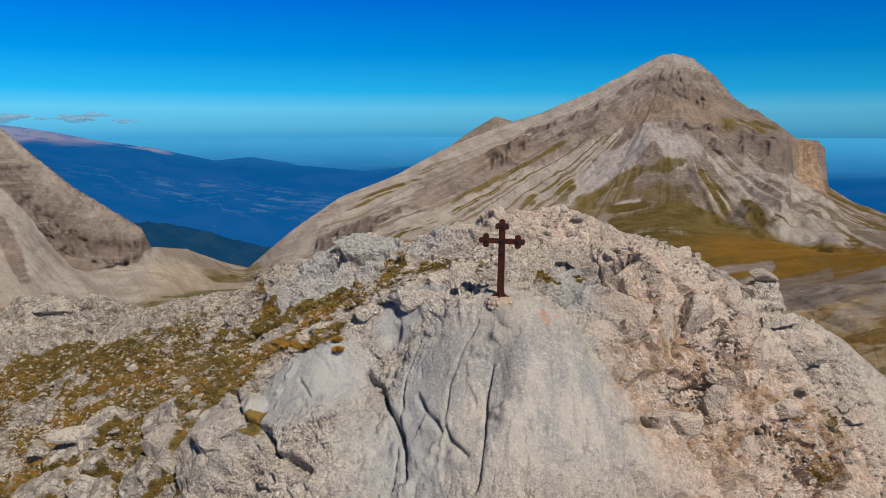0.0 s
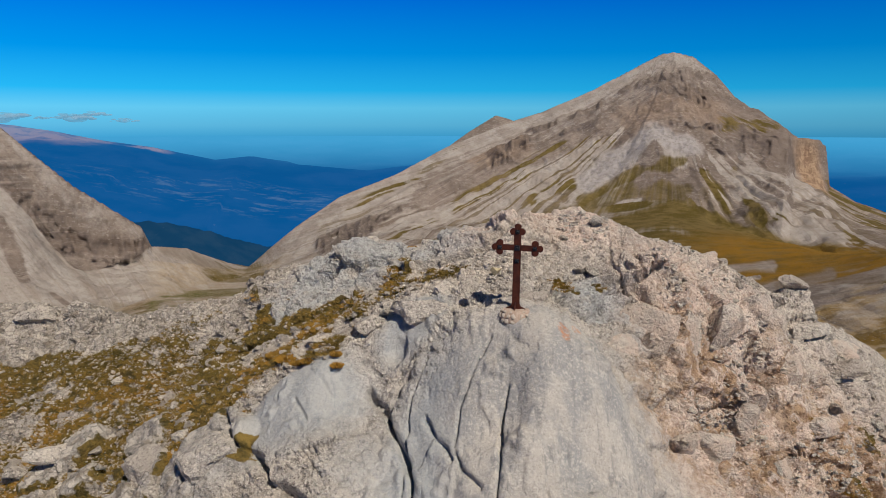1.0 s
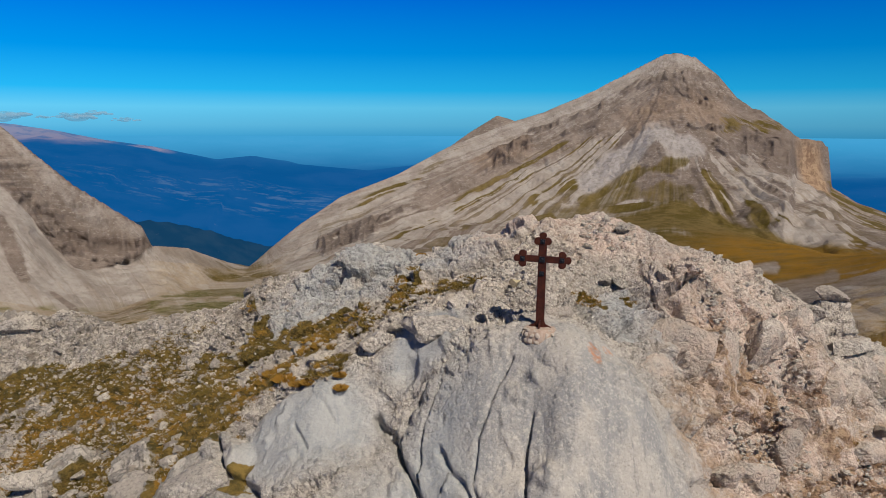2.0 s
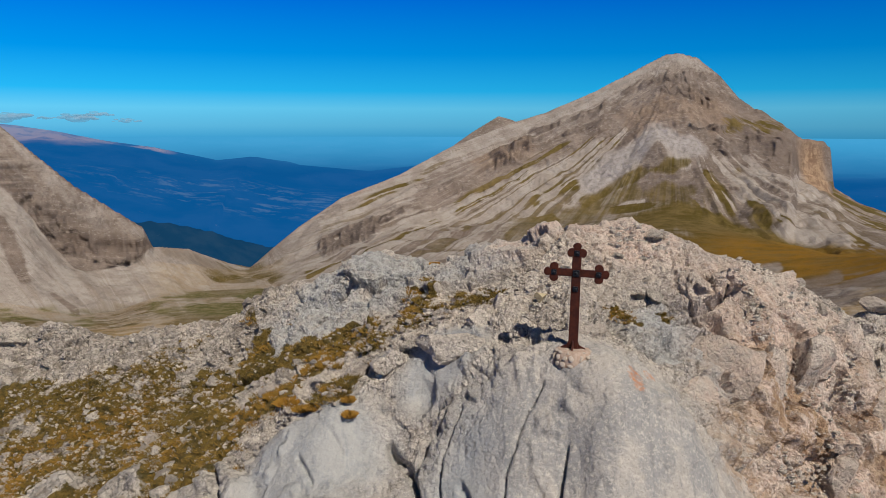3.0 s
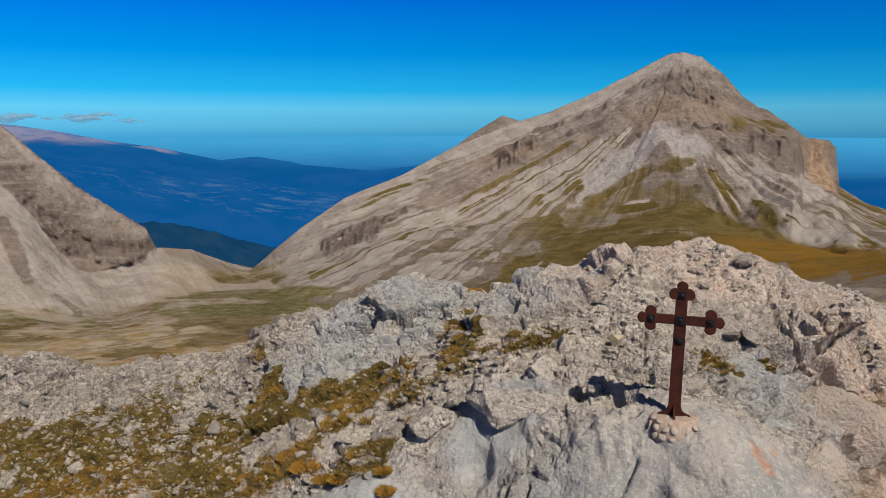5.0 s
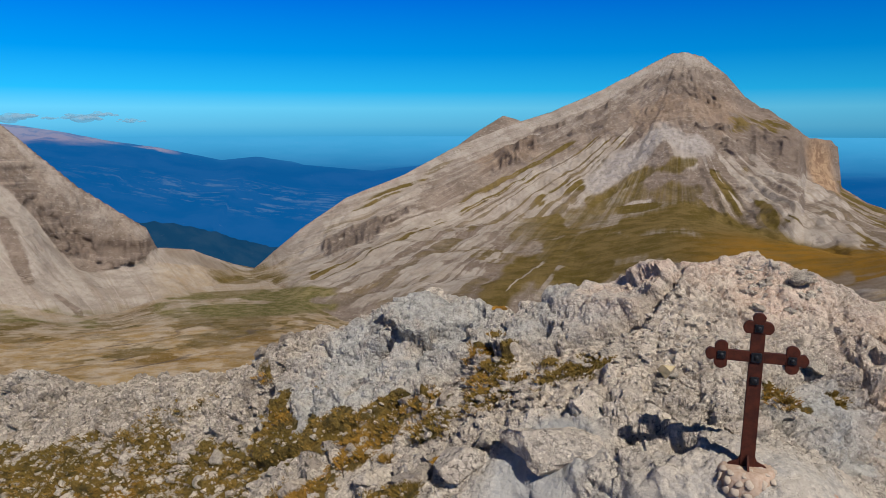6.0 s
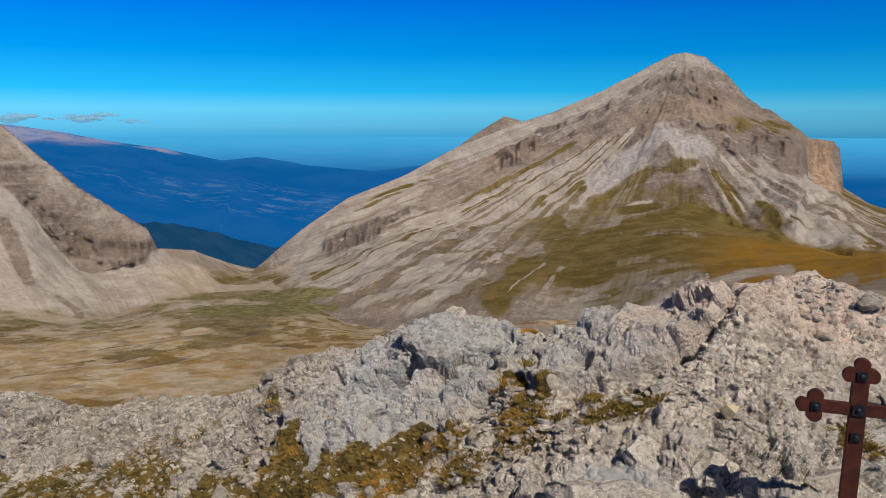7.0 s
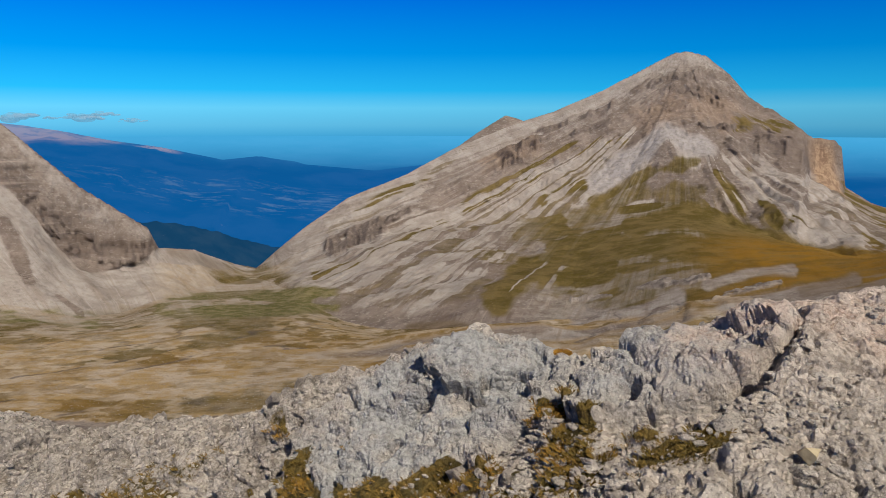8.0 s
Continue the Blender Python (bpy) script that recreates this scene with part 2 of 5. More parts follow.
class Kit:
    """Short forms for building a node tree."""

    def __init__(self, nt):
        self.nt = nt
        self.place = nt.nodes.new("ShaderNodeTexCoord").outputs["Object"]

    def feed(self, socket, value):
        if isinstance(value, bpy.types.NodeSocket):
            self.nt.links.new(value, socket)
        elif isinstance(value, tuple) and len(value) == 3 and socket.type == "RGBA":
            socket.default_value = (*value, 1)
        else:
            socket.default_value = value

    def noise(self, size, detail=4, rough_=0.55, where=None, bend=0.0):
        n = self.nt.nodes.new("ShaderNodeTexNoise")
        self.feed(n.inputs["Vector"], where or self.place)
        n.inputs["Scale"].default_value, n.inputs["Detail"].default_value = 1 / size, detail
        n.inputs["Roughness"].default_value, n.inputs["Distortion"].default_value = rough_, bend
        return n.outputs["Fac"]

    def cells(self, size, feature="F1", where=None):
        n = self.nt.nodes.new("ShaderNodeTexVoronoi")
        n.feature = feature
        self.feed(n.inputs["Vector"], where or self.place)
        n.inputs["Scale"].default_value = 1 / size
        return n.outputs["Distance"]

    def bent(self, size, by):
        """The place, pushed about by noise."""
        n = self.nt.nodes.new("ShaderNodeTexNoise")
        self.feed(n.inputs["Vector"], self.place)
        n.inputs["Scale"].default_value, n.inputs["Detail"].default_value = 1 / size, 3
        m = self.nt.nodes.new("ShaderNodeMix")
        m.data_type, m.blend_type = "RGBA", "ADD"
        m.inputs[0].default_value = by
        self.feed(m.inputs[6], self.place), self.feed(m.inputs[7], n.outputs["Color"])
        return m.outputs[2]

    def stretch(self, *by):
        """The place, scaled along its axes."""
        n = self.nt.nodes.new("ShaderNodeVectorMath")
        n.operation = "MULTIPLY"
        self.feed(n.inputs[0], self.place)
        n.inputs[1].default_value = by
        return n.outputs[0]

    def shards(self, size):
        """A random value for each stone of a packed heap."""
        n = self.nt.nodes.new("ShaderNodeTexVoronoi")
        self.feed(n.inputs["Vector"], self.bent(0.2, 0.12))
        n.inputs["Scale"].default_value = 1 / size
        s = self.nt.nodes.new("ShaderNodeSeparateColor")
        self.nt.links.new(n.outputs["Color"], s.inputs[0])
        return s.outputs[0]

    def frame_of(self, *values):
        """A vector put together from three values."""
        n = self.nt.nodes.new("ShaderNodeCombineXYZ")
        for s, v in zip(n.inputs, values):
            self.feed(s, v)
        return n.outputs[0]

    def step(self, value, low, high, to0=0.0, to1=1.0):
        n = self.nt.nodes.new("ShaderNodeMapRange")
        n.interpolation_type = "SMOOTHSTEP"
        self.feed(n.inputs[0], value)
        for i, v in zip((1, 2, 3, 4), (low, high, to0, to1)):
            n.inputs[i].default_value = v
        return n.outputs[0]

    def mix(self, fac, a, b, kind="MIX"):
        n = self.nt.nodes.new("ShaderNodeMix")
        n.data_type, n.blend_type = "RGBA", kind
        self.feed(n.inputs[0], fac), self.feed(n.inputs[6], a), self.feed(n.inputs[7], b)
        return n.outputs[2]

    def sum(self, a, b, kind="ADD"):
        n = self.nt.nodes.new("ShaderNodeMath")
        n.operation = kind
        self.feed(n.inputs[0], a), self.feed(n.inputs[1], b)
        return n.outputs[0]

    def mark(self, name):
        n = self.nt.nodes.new("ShaderNodeAttribute")
        n.attribute_name = name
        return n.outputs["Fac"]

    def bump(self, height, depth, strength=1.0, before=None):
        n = self.nt.nodes.new("ShaderNodeBump")
        n.inputs["Strength"].default_value, n.inputs["Distance"].default_value = strength, depth
        self.feed(n.inputs["Height"], height)
        if before:
            self.feed(n.inputs["Normal"], before)
        return n.outputs[0]

    def chance(self):
        return self.nt.nodes.new("ShaderNodeObjectInfo").outputs["Random"]

    def island(self):
        return self.nt.nodes.new("ShaderNodeNewGeometry").outputs["Random Per Island"]


def limestone(name, marks=True, by="island", tint=None):
    """Weathered pale limestone; on the ground it also carries soil, moss, red stain and lichen where the marks say."""
    m, nt, bsdf = nodes_of(name)
    k = Kit(nt)
    base = k.mix(k.step(k.noise(1.7, 6, 0.6), 0.40, 0.60), (0.69, 0.615, 0.535), (0.49, 0.435, 0.385))
    base = k.mix(k.step(k.noise(0.45, 7, 0.7), 0.50, 0.62), base, (0.72, 0.655, 0.575))
    base = k.mix(k.step(k.shards(0.26), 0.25, 0.95, 0.0, 0.4), base, (0.38, 0.335, 0.295))
    base = k.mix(k.step(k.noise(0.17, 7, 0.78), 0.52, 0.62, 0.0, 0.85), base, (0.225, 0.195, 0.17))
    base = k.mix(k.step(k.noise(0.05, 4, 0.75), 0.54, 0.63), base, (0.85, 0.785, 0.70))
    # near-black seams and pits drawn by noise into the colour alone
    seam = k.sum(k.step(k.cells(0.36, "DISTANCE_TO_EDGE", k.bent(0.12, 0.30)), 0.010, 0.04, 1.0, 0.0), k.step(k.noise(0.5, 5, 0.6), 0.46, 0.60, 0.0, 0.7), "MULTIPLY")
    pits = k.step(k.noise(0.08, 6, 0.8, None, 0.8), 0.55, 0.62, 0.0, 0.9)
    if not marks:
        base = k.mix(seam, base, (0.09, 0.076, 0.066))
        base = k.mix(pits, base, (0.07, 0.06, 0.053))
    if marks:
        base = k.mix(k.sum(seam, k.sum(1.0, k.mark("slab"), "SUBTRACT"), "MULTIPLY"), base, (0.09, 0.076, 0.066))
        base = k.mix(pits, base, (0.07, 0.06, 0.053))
        blue = k.mix(k.step(k.noise(0.22, 7, 0.75), 0.44, 0.60), (0.53, 0.54, 0.535), (0.30, 0.305, 0.305))
        base = k.mix(k.sum(k.mark("blue"), k.step(k.noise(0.9, 6, 0.65), 0.32, 0.54, 0.1, 0.9), "MULTIPLY"), base, blue)
        pink = k.mix(k.step(k.noise(0.14, 7, 0.75), 0.46, 0.60), (0.83, 0.665, 0.56), (0.51, 0.345, 0.265))
        base = k.mix(k.sum(k.mark("pink"), k.step(k.noise(0.7, 7, 0.68), 0.38, 0.60, 0.35, 0.9), "MULTIPLY"), base, pink)
        grey = k.mix(k.step(k.noise(0.8, 6, 0.65, k.stretch(1, 1, 0.3)), 0.42, 0.60), (0.425, 0.395, 0.36), (0.285, 0.285, 0.285))
        grey = k.mix(k.step(k.noise(0.5, 5, 0.6, k.stretch(3.0, 1.0, 0.25)), 0.52, 0.66, 0.0, 0.75), grey, (0.19, 0.195, 0.20))
        grey = k.mix(k.step(k.noise(0.09, 6, 0.8), 0.50, 0.60, 0.0, 0.8), grey, (0.52, 0.485, 0.44))
        grey = k.mix(k.step(k.noise(0.035, 4, 0.8), 0.56, 0.64, 0.0, 0.7), grey, (0.17, 0.16, 0.15))
        # cooler grey painted over the slab's shaded left side
        grey = k.mix(k.sum(k.mark("blue"), 0.55, "MULTIPLY"), grey, (0.33, 0.355, 0.37))
        base = k.mix(k.sum(k.mark("slab"), 0.9, "MULTIPLY"), base, grey)
        cell = k.shards(0.30)
        heap = k.mix(k.step(cell, 0.15, 0.85), (0.19, 0.165, 0.142), (0.66, 0.59, 0.51))
        # gaps between the drawn stones, near-black in the colour only
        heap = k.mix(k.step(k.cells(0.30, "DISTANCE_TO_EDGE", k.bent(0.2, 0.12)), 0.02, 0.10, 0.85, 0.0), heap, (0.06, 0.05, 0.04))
        heap = k.mix(k.step(k.shards(0.10), 0.55, 0.8, 0.0, 0.65), heap, (0.56, 0.50, 0.43))
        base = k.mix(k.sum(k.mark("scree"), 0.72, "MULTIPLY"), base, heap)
        soil = k.mix(k.noise(0.25, 5), (0.13, 0.105, 0.075), (0.28, 0.225, 0.17))
        base = k.mix(k.sum(k.mark("scree"), k.step(k.noise(0.5, 6, 0.65), 0.50, 0.62, 0.0, 0.8), "MULTIPLY"), base, soil)
        chips = k.mix(k.step(k.shards(0.085), 0.2, 0.9), (0.78, 0.695, 0.60), (0.44, 0.375, 0.315))
        base = k.mix(k.sum(k.mark("chips"), k.step(k.noise(0.6, 6, 0.65), 0.36, 0.56, 0.2, 0.95), "MULTIPLY"), base, chips)
        turf = k.mix(k.step(k.noise(0.35, 6, 0.65), 0.38, 0.62), (0.085, 0.066, 0.020), (0.21, 0.142, 0.038))
        base = k.mix(k.step(k.sum(k.mark("grass"), k.noise(0.18, 6, 0.7), "ADD"), 0.80, 1.0), base, turf)
        dirt = k.mix(k.step(k.noise(0.2, 6, 0.7), 0.42, 0.60), (0.50, 0.335, 0.20), (0.27, 0.155, 0.085))
        base = k.mix(k.sum(k.mark("dirt"), k.step(k.noise(0.55, 7, 0.72), 0.43, 0.57, 0.0, 0.9), "MULTIPLY"), base, dirt)
        rust = k.mix(k.noise(0.05, 4), (0.46, 0.135, 0.045), (0.58, 0.28, 0.12))
        base = k.mix(k.step(k.sum(k.mark("rust"), k.noise(0.16, 9, 0.85), "ADD"), 0.95, 1.20, 0.0, 0.9), base, rust)
    else:
        r = k.island() if by == "island" else k.chance()
        base = k.mix(k.step(r, 0.0, 1.0, 0.0, 0.45), base, (0.74, 0.67, 0.585))
        base = k.mix(k.step(r, 0.62, 0.80, 0.0, 0.5), base, (0.36, 0.295, 0.25))
    if tint:
        base = k.mix(k.step(k.noise(0.6, 6, 0.62), 0.36, 0.66, 0.1, 0.8), base, tint)
    base = k.mix(1.0, base, (0.985, 0.985, 0.985), "MULTIPLY")
    nt.links.new(base, bsdf.inputs["Base Color"])
    bsdf.inputs["Roughness"].default_value = 0.92
    calm = k.sum(1.0, k.sum(k.mark("slab"), 0.74, "MULTIPLY"), "SUBTRACT") if marks else 1.0
    h = k.sum(k.noise(0.30, 8, 0.62), k.sum(k.cells(0.12, "DISTANCE_TO_EDGE"), 0.5, "MULTIPLY"), "ADD")
    n1 = k.bump(k.sum(h, calm, "MULTIPLY"), 0.18, 1.0)
    n2 = k.bump(k.sum(k.noise(0.06, 5, 0.75), calm, "MULTIPLY"), 0.05, 1.0, n1)
    nt.links.new(n2, bsdf.inputs["Normal"])
    return m


def hillside():
    m, nt, bsdf = nodes_of("mountain_side")
    k = Kit(nt)
    rock = k.mix(k.step(k.noise(34, 8, 0.65), 0.40, 0.60), (0.375, 0.305, 0.252), (0.262, 0.208, 0.170))
    rock = k.mix(k.step(k.noise(7, 7, 0.7), 0.52, 0.68, 0.0, 0.8), rock, (0.22, 0.172, 0.145))
    rock = k.mix(k.step(k.noise(5, 6, 0.7, k.stretch(1, 1, 2.2)), 0.54, 0.66, 0.0, 0.8), rock, (0.54, 0.465, 0.395))
    scree = k.mix(k.step(k.noise(22, 8, 0.65), 0.40, 0.60), (0.58, 0.515, 0.45), (0.455, 0.392, 0.335))
    grass = k.mix(k.step(k.noise(26, 8, 0.66), 0.38, 0.62), (0.150, 0.112, 0.030), (0.25, 0.180, 0.070))
    grass = k.mix(k.mark("lush"), grass, k.mix(k.step(k.noise(9, 6, 0.7), 0.40, 0.62), (0.180, 0.165, 0.055), (0.34, 0.285, 0.14)))
    strata = k.noise(1.0, 7, 0.72, k.frame_of(k.sum(k.mark("lane"), 0.014, "MULTIPLY"), k.sum(k.mark("bed"), 0.17, "MULTIPLY"), 0.0))
    patchy = k.step(k.noise(60, 5, 0.6), 0.42, 0.58, 0.1, 1.0)
    rock = k.mix(k.sum(k.step(strata, 0.51, 0.60, 0.0, 0.8), patchy, "MULTIPLY"), rock, (0.235, 0.175, 0.14))
    rock = k.mix(k.sum(k.step(strata, 0.46, 0.38, 0.0, 0.6), patchy, "MULTIPLY"), rock, (0.58, 0.48, 0.395))
    rock = k.mix(k.sum(k.mark("dark"), 0.6, "MULTIPLY"), rock, (0.245, 0.188, 0.152))
    rill = k.noise(1.0, 7, 0.7, k.frame_of(k.sum(k.mark("lane"), 0.30, "MULTIPLY"), k.sum(k.mark("fall"), 0.006, "MULTIPLY"), 0.0))
    fine_rill = k.noise(1.0, 5, 0.7, k.frame_of(k.sum(k.mark("lane"), 0.9, "MULTIPLY"), k.sum(k.mark("fall"), 0.012, "MULTIPLY"), 3.0))
    scree = k.mix(k.step(rill, 0.50, 0.66, 0.0, 0.7), scree, (0.40, 0.32, 0.25))
    scree = k.mix(k.step(fine_rill, 0.54, 0.70, 0.0, 0.55), scree, (0.42, 0.345, 0.275))
    scree = k.mix(k.step(fine_rill, 0.44, 0.32, 0.0, 0.5), scree, (0.72, 0.655, 0.58))
    base = k.mix(k.step(k.sum(k.mark("scree"), k.sum(k.noise(9, 6, 0.7), 0.5, "SUBTRACT"), "ADD"), 0.25, 0.75), rock, scree)
    base = k.mix(k.mark("rubble"), base, k.mix(k.step(k.noise(8, 7, 0.7), 0.40, 0.62), (0.56, 0.505, 0.47), (0.44, 0.395, 0.36)))
    earth = k.mix(k.step(k.noise(16, 8, 0.7), 0.40, 0.58), (0.60, 0.40, 0.16), (0.78, 0.63, 0.45))
    earth = k.mix(k.step(k.noise(5, 7, 0.75, k.stretch(0.6, 1.3, 1)), 0.53, 0.66, 0.0, 0.75), earth, (0.40, 0.265, 0.095))
    base = k.mix(k.mark("earth"), base, earth)
    base = k.mix(k.mark("brown"), base, k.mix(k.step(k.noise(12, 6, 0.6), 0.4, 0.62), (0.30, 0.225, 0.155), (0.225, 0.165, 0.105)))
    open_floor = k.step(k.mark("stones"), 0.05, 0.30)
    tuft = k.sum(k.sum(rill, k.sum(1.0, open_floor, "SUBTRACT"), "MULTIPLY"), k.sum(k.noise(11, 7, 0.7), open_floor, "MULTIPLY"), "ADD")
    thin = k.step(k.sum(k.mark("grass"), k.sum(tuft, 0.7, "MULTIPLY"), "SUBTRACT"), -0.20, 0.42)
    base = k.mix(thin, base, grass)
    base = k.mix(k.sum(k.sum(k.mark("gold"), k.mark("grass"), "MULTIPLY"), k.step(k.noise(20, 6, 0.65), 0.35, 0.60, 0.45, 1.0), "MULTIPLY"), base, (0.42, 0.215, 0.024))
    base = k.mix(k.mark("ochre"), base, k.mix(k.step(k.noise(6, 6, 0.7, k.stretch(1, 1, 0.25)), 0.42, 0.60), (0.56, 0.39, 0.25), (0.36, 0.235, 0.155)))
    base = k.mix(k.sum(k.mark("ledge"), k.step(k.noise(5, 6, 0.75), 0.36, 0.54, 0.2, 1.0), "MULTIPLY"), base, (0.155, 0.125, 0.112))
    base = k.mix(k.step(k.noise(4.0, 7, 0.75), 0.54, 0.68, 0.0, 0.3), base, (0.13, 0.095, 0.055))
    specks = k.step(k.noise(1.25, 3, 0.75), 0.60, 0.68)
    base = k.mix(k.sum(specks, k.mark("stones"), "MULTIPLY"), base, (0.64, 0.57, 0.49))
    base = k.mix(1.0, base, (0.745, 0.755, 0.785), "MULTIPLY")
    nt.links.new(base, bsdf.inputs["Base Color"])
    bsdf.inputs["Roughness"].default_value = 1.0
    bsdf.inputs["Specular IOR Level"].default_value = 0.05
    n1 = k.bump(k.sum(k.noise(14, 8, 0.7), k.sum(strata, 0.45, "MULTIPLY"), "ADD"), 7.0, 0.7)
    nt.links.new(k.bump(k.noise(2.5, 5, 0.75), 1.8, 0.6, n1), bsdf.inputs["Normal"])
    return m


def plain(name, colour, colour2, size, roughness=0.9, metal=0.0, depth=0.002):
    m, nt, bsdf = nodes_of(name)
    k = Kit(nt)
    c = k.mix(k.step(k.noise(size, 6, 0.6), 0.35, 0.65), colour, colour2)
    nt.links.new(c, bsdf.inputs["Base Color"])
    bsdf.inputs["Roughness"].default_value, bsdf.inputs["Metallic"].default_value = roughness, metal
    nt.links.new(k.bump(k.noise(size * 0.3, 5, 0.7), depth, 0.7), bsdf.inputs["Normal"])
    return m


def straw(name):
    m, nt, bsdf = nodes_of(name)
    k = Kit(nt)
    r = k.island()
    c = k.mix(r, (0.105, 0.074, 0.016), (0.36, 0.225, 0.055))
    c = k.mix(k.step(k.noise(0.9, 3), 0.42, 0.62, 0.0, 0.7), c, (0.115, 0.086, 0.018))
    c = k.mix(k.sum(k.mark("gold"), 0.85, "MULTIPLY"), c, (0.42, 0.215, 0.030))
    nt.links.new(c, bsdf.inputs["Base Color"])
    bsdf.inputs["Roughness"].default_value = 0.8
    return m


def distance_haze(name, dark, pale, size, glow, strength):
    """Far country behind kilometres of blue air, its haze painted into colour and emission."""
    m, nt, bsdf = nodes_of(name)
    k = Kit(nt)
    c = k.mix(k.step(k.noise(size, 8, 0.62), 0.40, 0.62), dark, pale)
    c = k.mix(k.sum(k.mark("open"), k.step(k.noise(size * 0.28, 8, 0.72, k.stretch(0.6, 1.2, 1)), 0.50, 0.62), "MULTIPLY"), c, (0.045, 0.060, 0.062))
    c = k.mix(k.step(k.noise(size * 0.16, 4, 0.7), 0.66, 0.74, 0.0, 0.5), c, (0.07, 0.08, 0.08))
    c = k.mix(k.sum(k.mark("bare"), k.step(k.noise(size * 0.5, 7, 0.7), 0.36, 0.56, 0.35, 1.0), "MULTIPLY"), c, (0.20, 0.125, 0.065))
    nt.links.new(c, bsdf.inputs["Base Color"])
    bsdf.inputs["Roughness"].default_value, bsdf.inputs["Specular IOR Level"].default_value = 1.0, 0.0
    # painted haze: the land's glow pales to the horizon's colour with distance
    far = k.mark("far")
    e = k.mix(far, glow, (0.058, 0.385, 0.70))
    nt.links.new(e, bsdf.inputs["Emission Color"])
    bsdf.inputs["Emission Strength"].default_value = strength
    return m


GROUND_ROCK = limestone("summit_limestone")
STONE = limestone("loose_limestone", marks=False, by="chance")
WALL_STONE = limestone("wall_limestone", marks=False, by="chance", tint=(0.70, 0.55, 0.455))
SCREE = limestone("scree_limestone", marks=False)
HILL = hillside()
STRAW = straw("dry_grass")
RUST = plain("rusted_iron", (0.040, 0.011, 0.008), (0.075, 0.019, 0.011), 0.10, 0.7, 0.1)
BOLT = plain("dark_iron", (0.018, 0.022, 0.030), (0.035, 0.038, 0.045), 0.02, 0.5, 0.6, 0.0005)
MORTAR = plain("mortar", (0.36, 0.26, 0.20), (0.46, 0.36, 0.29), 0.06, 0.95)
COBBLE = plain("pale_cobble", (0.50, 0.43, 0.36), (0.38, 0.32, 0.27), 0.10, 0.9)
TAN = plain("tan_stone", (0.50, 0.42, 0.27), (0.42, 0.345, 0.215), 0.10, 0.9)
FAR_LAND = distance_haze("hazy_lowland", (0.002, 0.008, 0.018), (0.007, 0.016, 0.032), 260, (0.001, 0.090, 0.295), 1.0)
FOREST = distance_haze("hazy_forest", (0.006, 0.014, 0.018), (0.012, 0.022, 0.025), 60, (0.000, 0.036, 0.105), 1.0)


# ---- mesh helpers ----
def grid_mesh(name, verts, rows, cols, material, marks, sleek=True):
    me = bpy.data.meshes.new(name)
    j, i = np.meshgrid(np.arange(rows - 1), np.arange(cols - 1), indexing="ij")
    a = (j * cols + i).ravel()
    faces = np.stack([a, a + 1, a + 1 + cols, a + cols], -1)
    me.vertices.add(len(verts))
    me.vertices.foreach_set("co", verts.astype(np.float32).ravel())
    me.loops.add(faces.size)
    me.loops.foreach_set("vertex_index", faces.astype(np.int32).ravel())
    me.polygons.add(len(faces))
    me.polygons.foreach_set("loop_start", (np.arange(len(faces)) * 4).astype(np.int32))
    me.polygons.foreach_set("use_smooth", np.full(len(faces), True) if sleek is True else sleek[a] > 0.25)
    me.update()
    for key, values in marks.items():
        at = me.attributes.new(key, "FLOAT", "POINT")
        at.data.foreach_set("value", values.astype(np.float32).ravel())
    me.materials.append(material)
    return new(name, me)


def steps(*stretches):
    """Coordinates along one axis: (from, to, spacing) one after another."""
    out = []
    for a, b, s in stretches:
        out.append(np.linspace(a, b, max(2, int(round((b - a) / s)) + 1))[:-1])
    out.append(np.array([stretches[-1][1]]))
    return np.concatenate(out)


def oval(x, y, cx, cy, rx, ry, turn=0.0):
    """1 in the middle of an oval patch of the plan, 0 outside it."""
    c, s = math.cos(radians(turn)), math.sin(radians(turn))
    u, v = ((x - cx) * c + (y - cy) * s) / rx, (-(x - cx) * s + (y - cy) * c) / ry
    return np.clip(1.3 - np.hypot(u, v), 0, 0.6) / 0.6


def most(*masks):
    return np.maximum.reduce(masks)


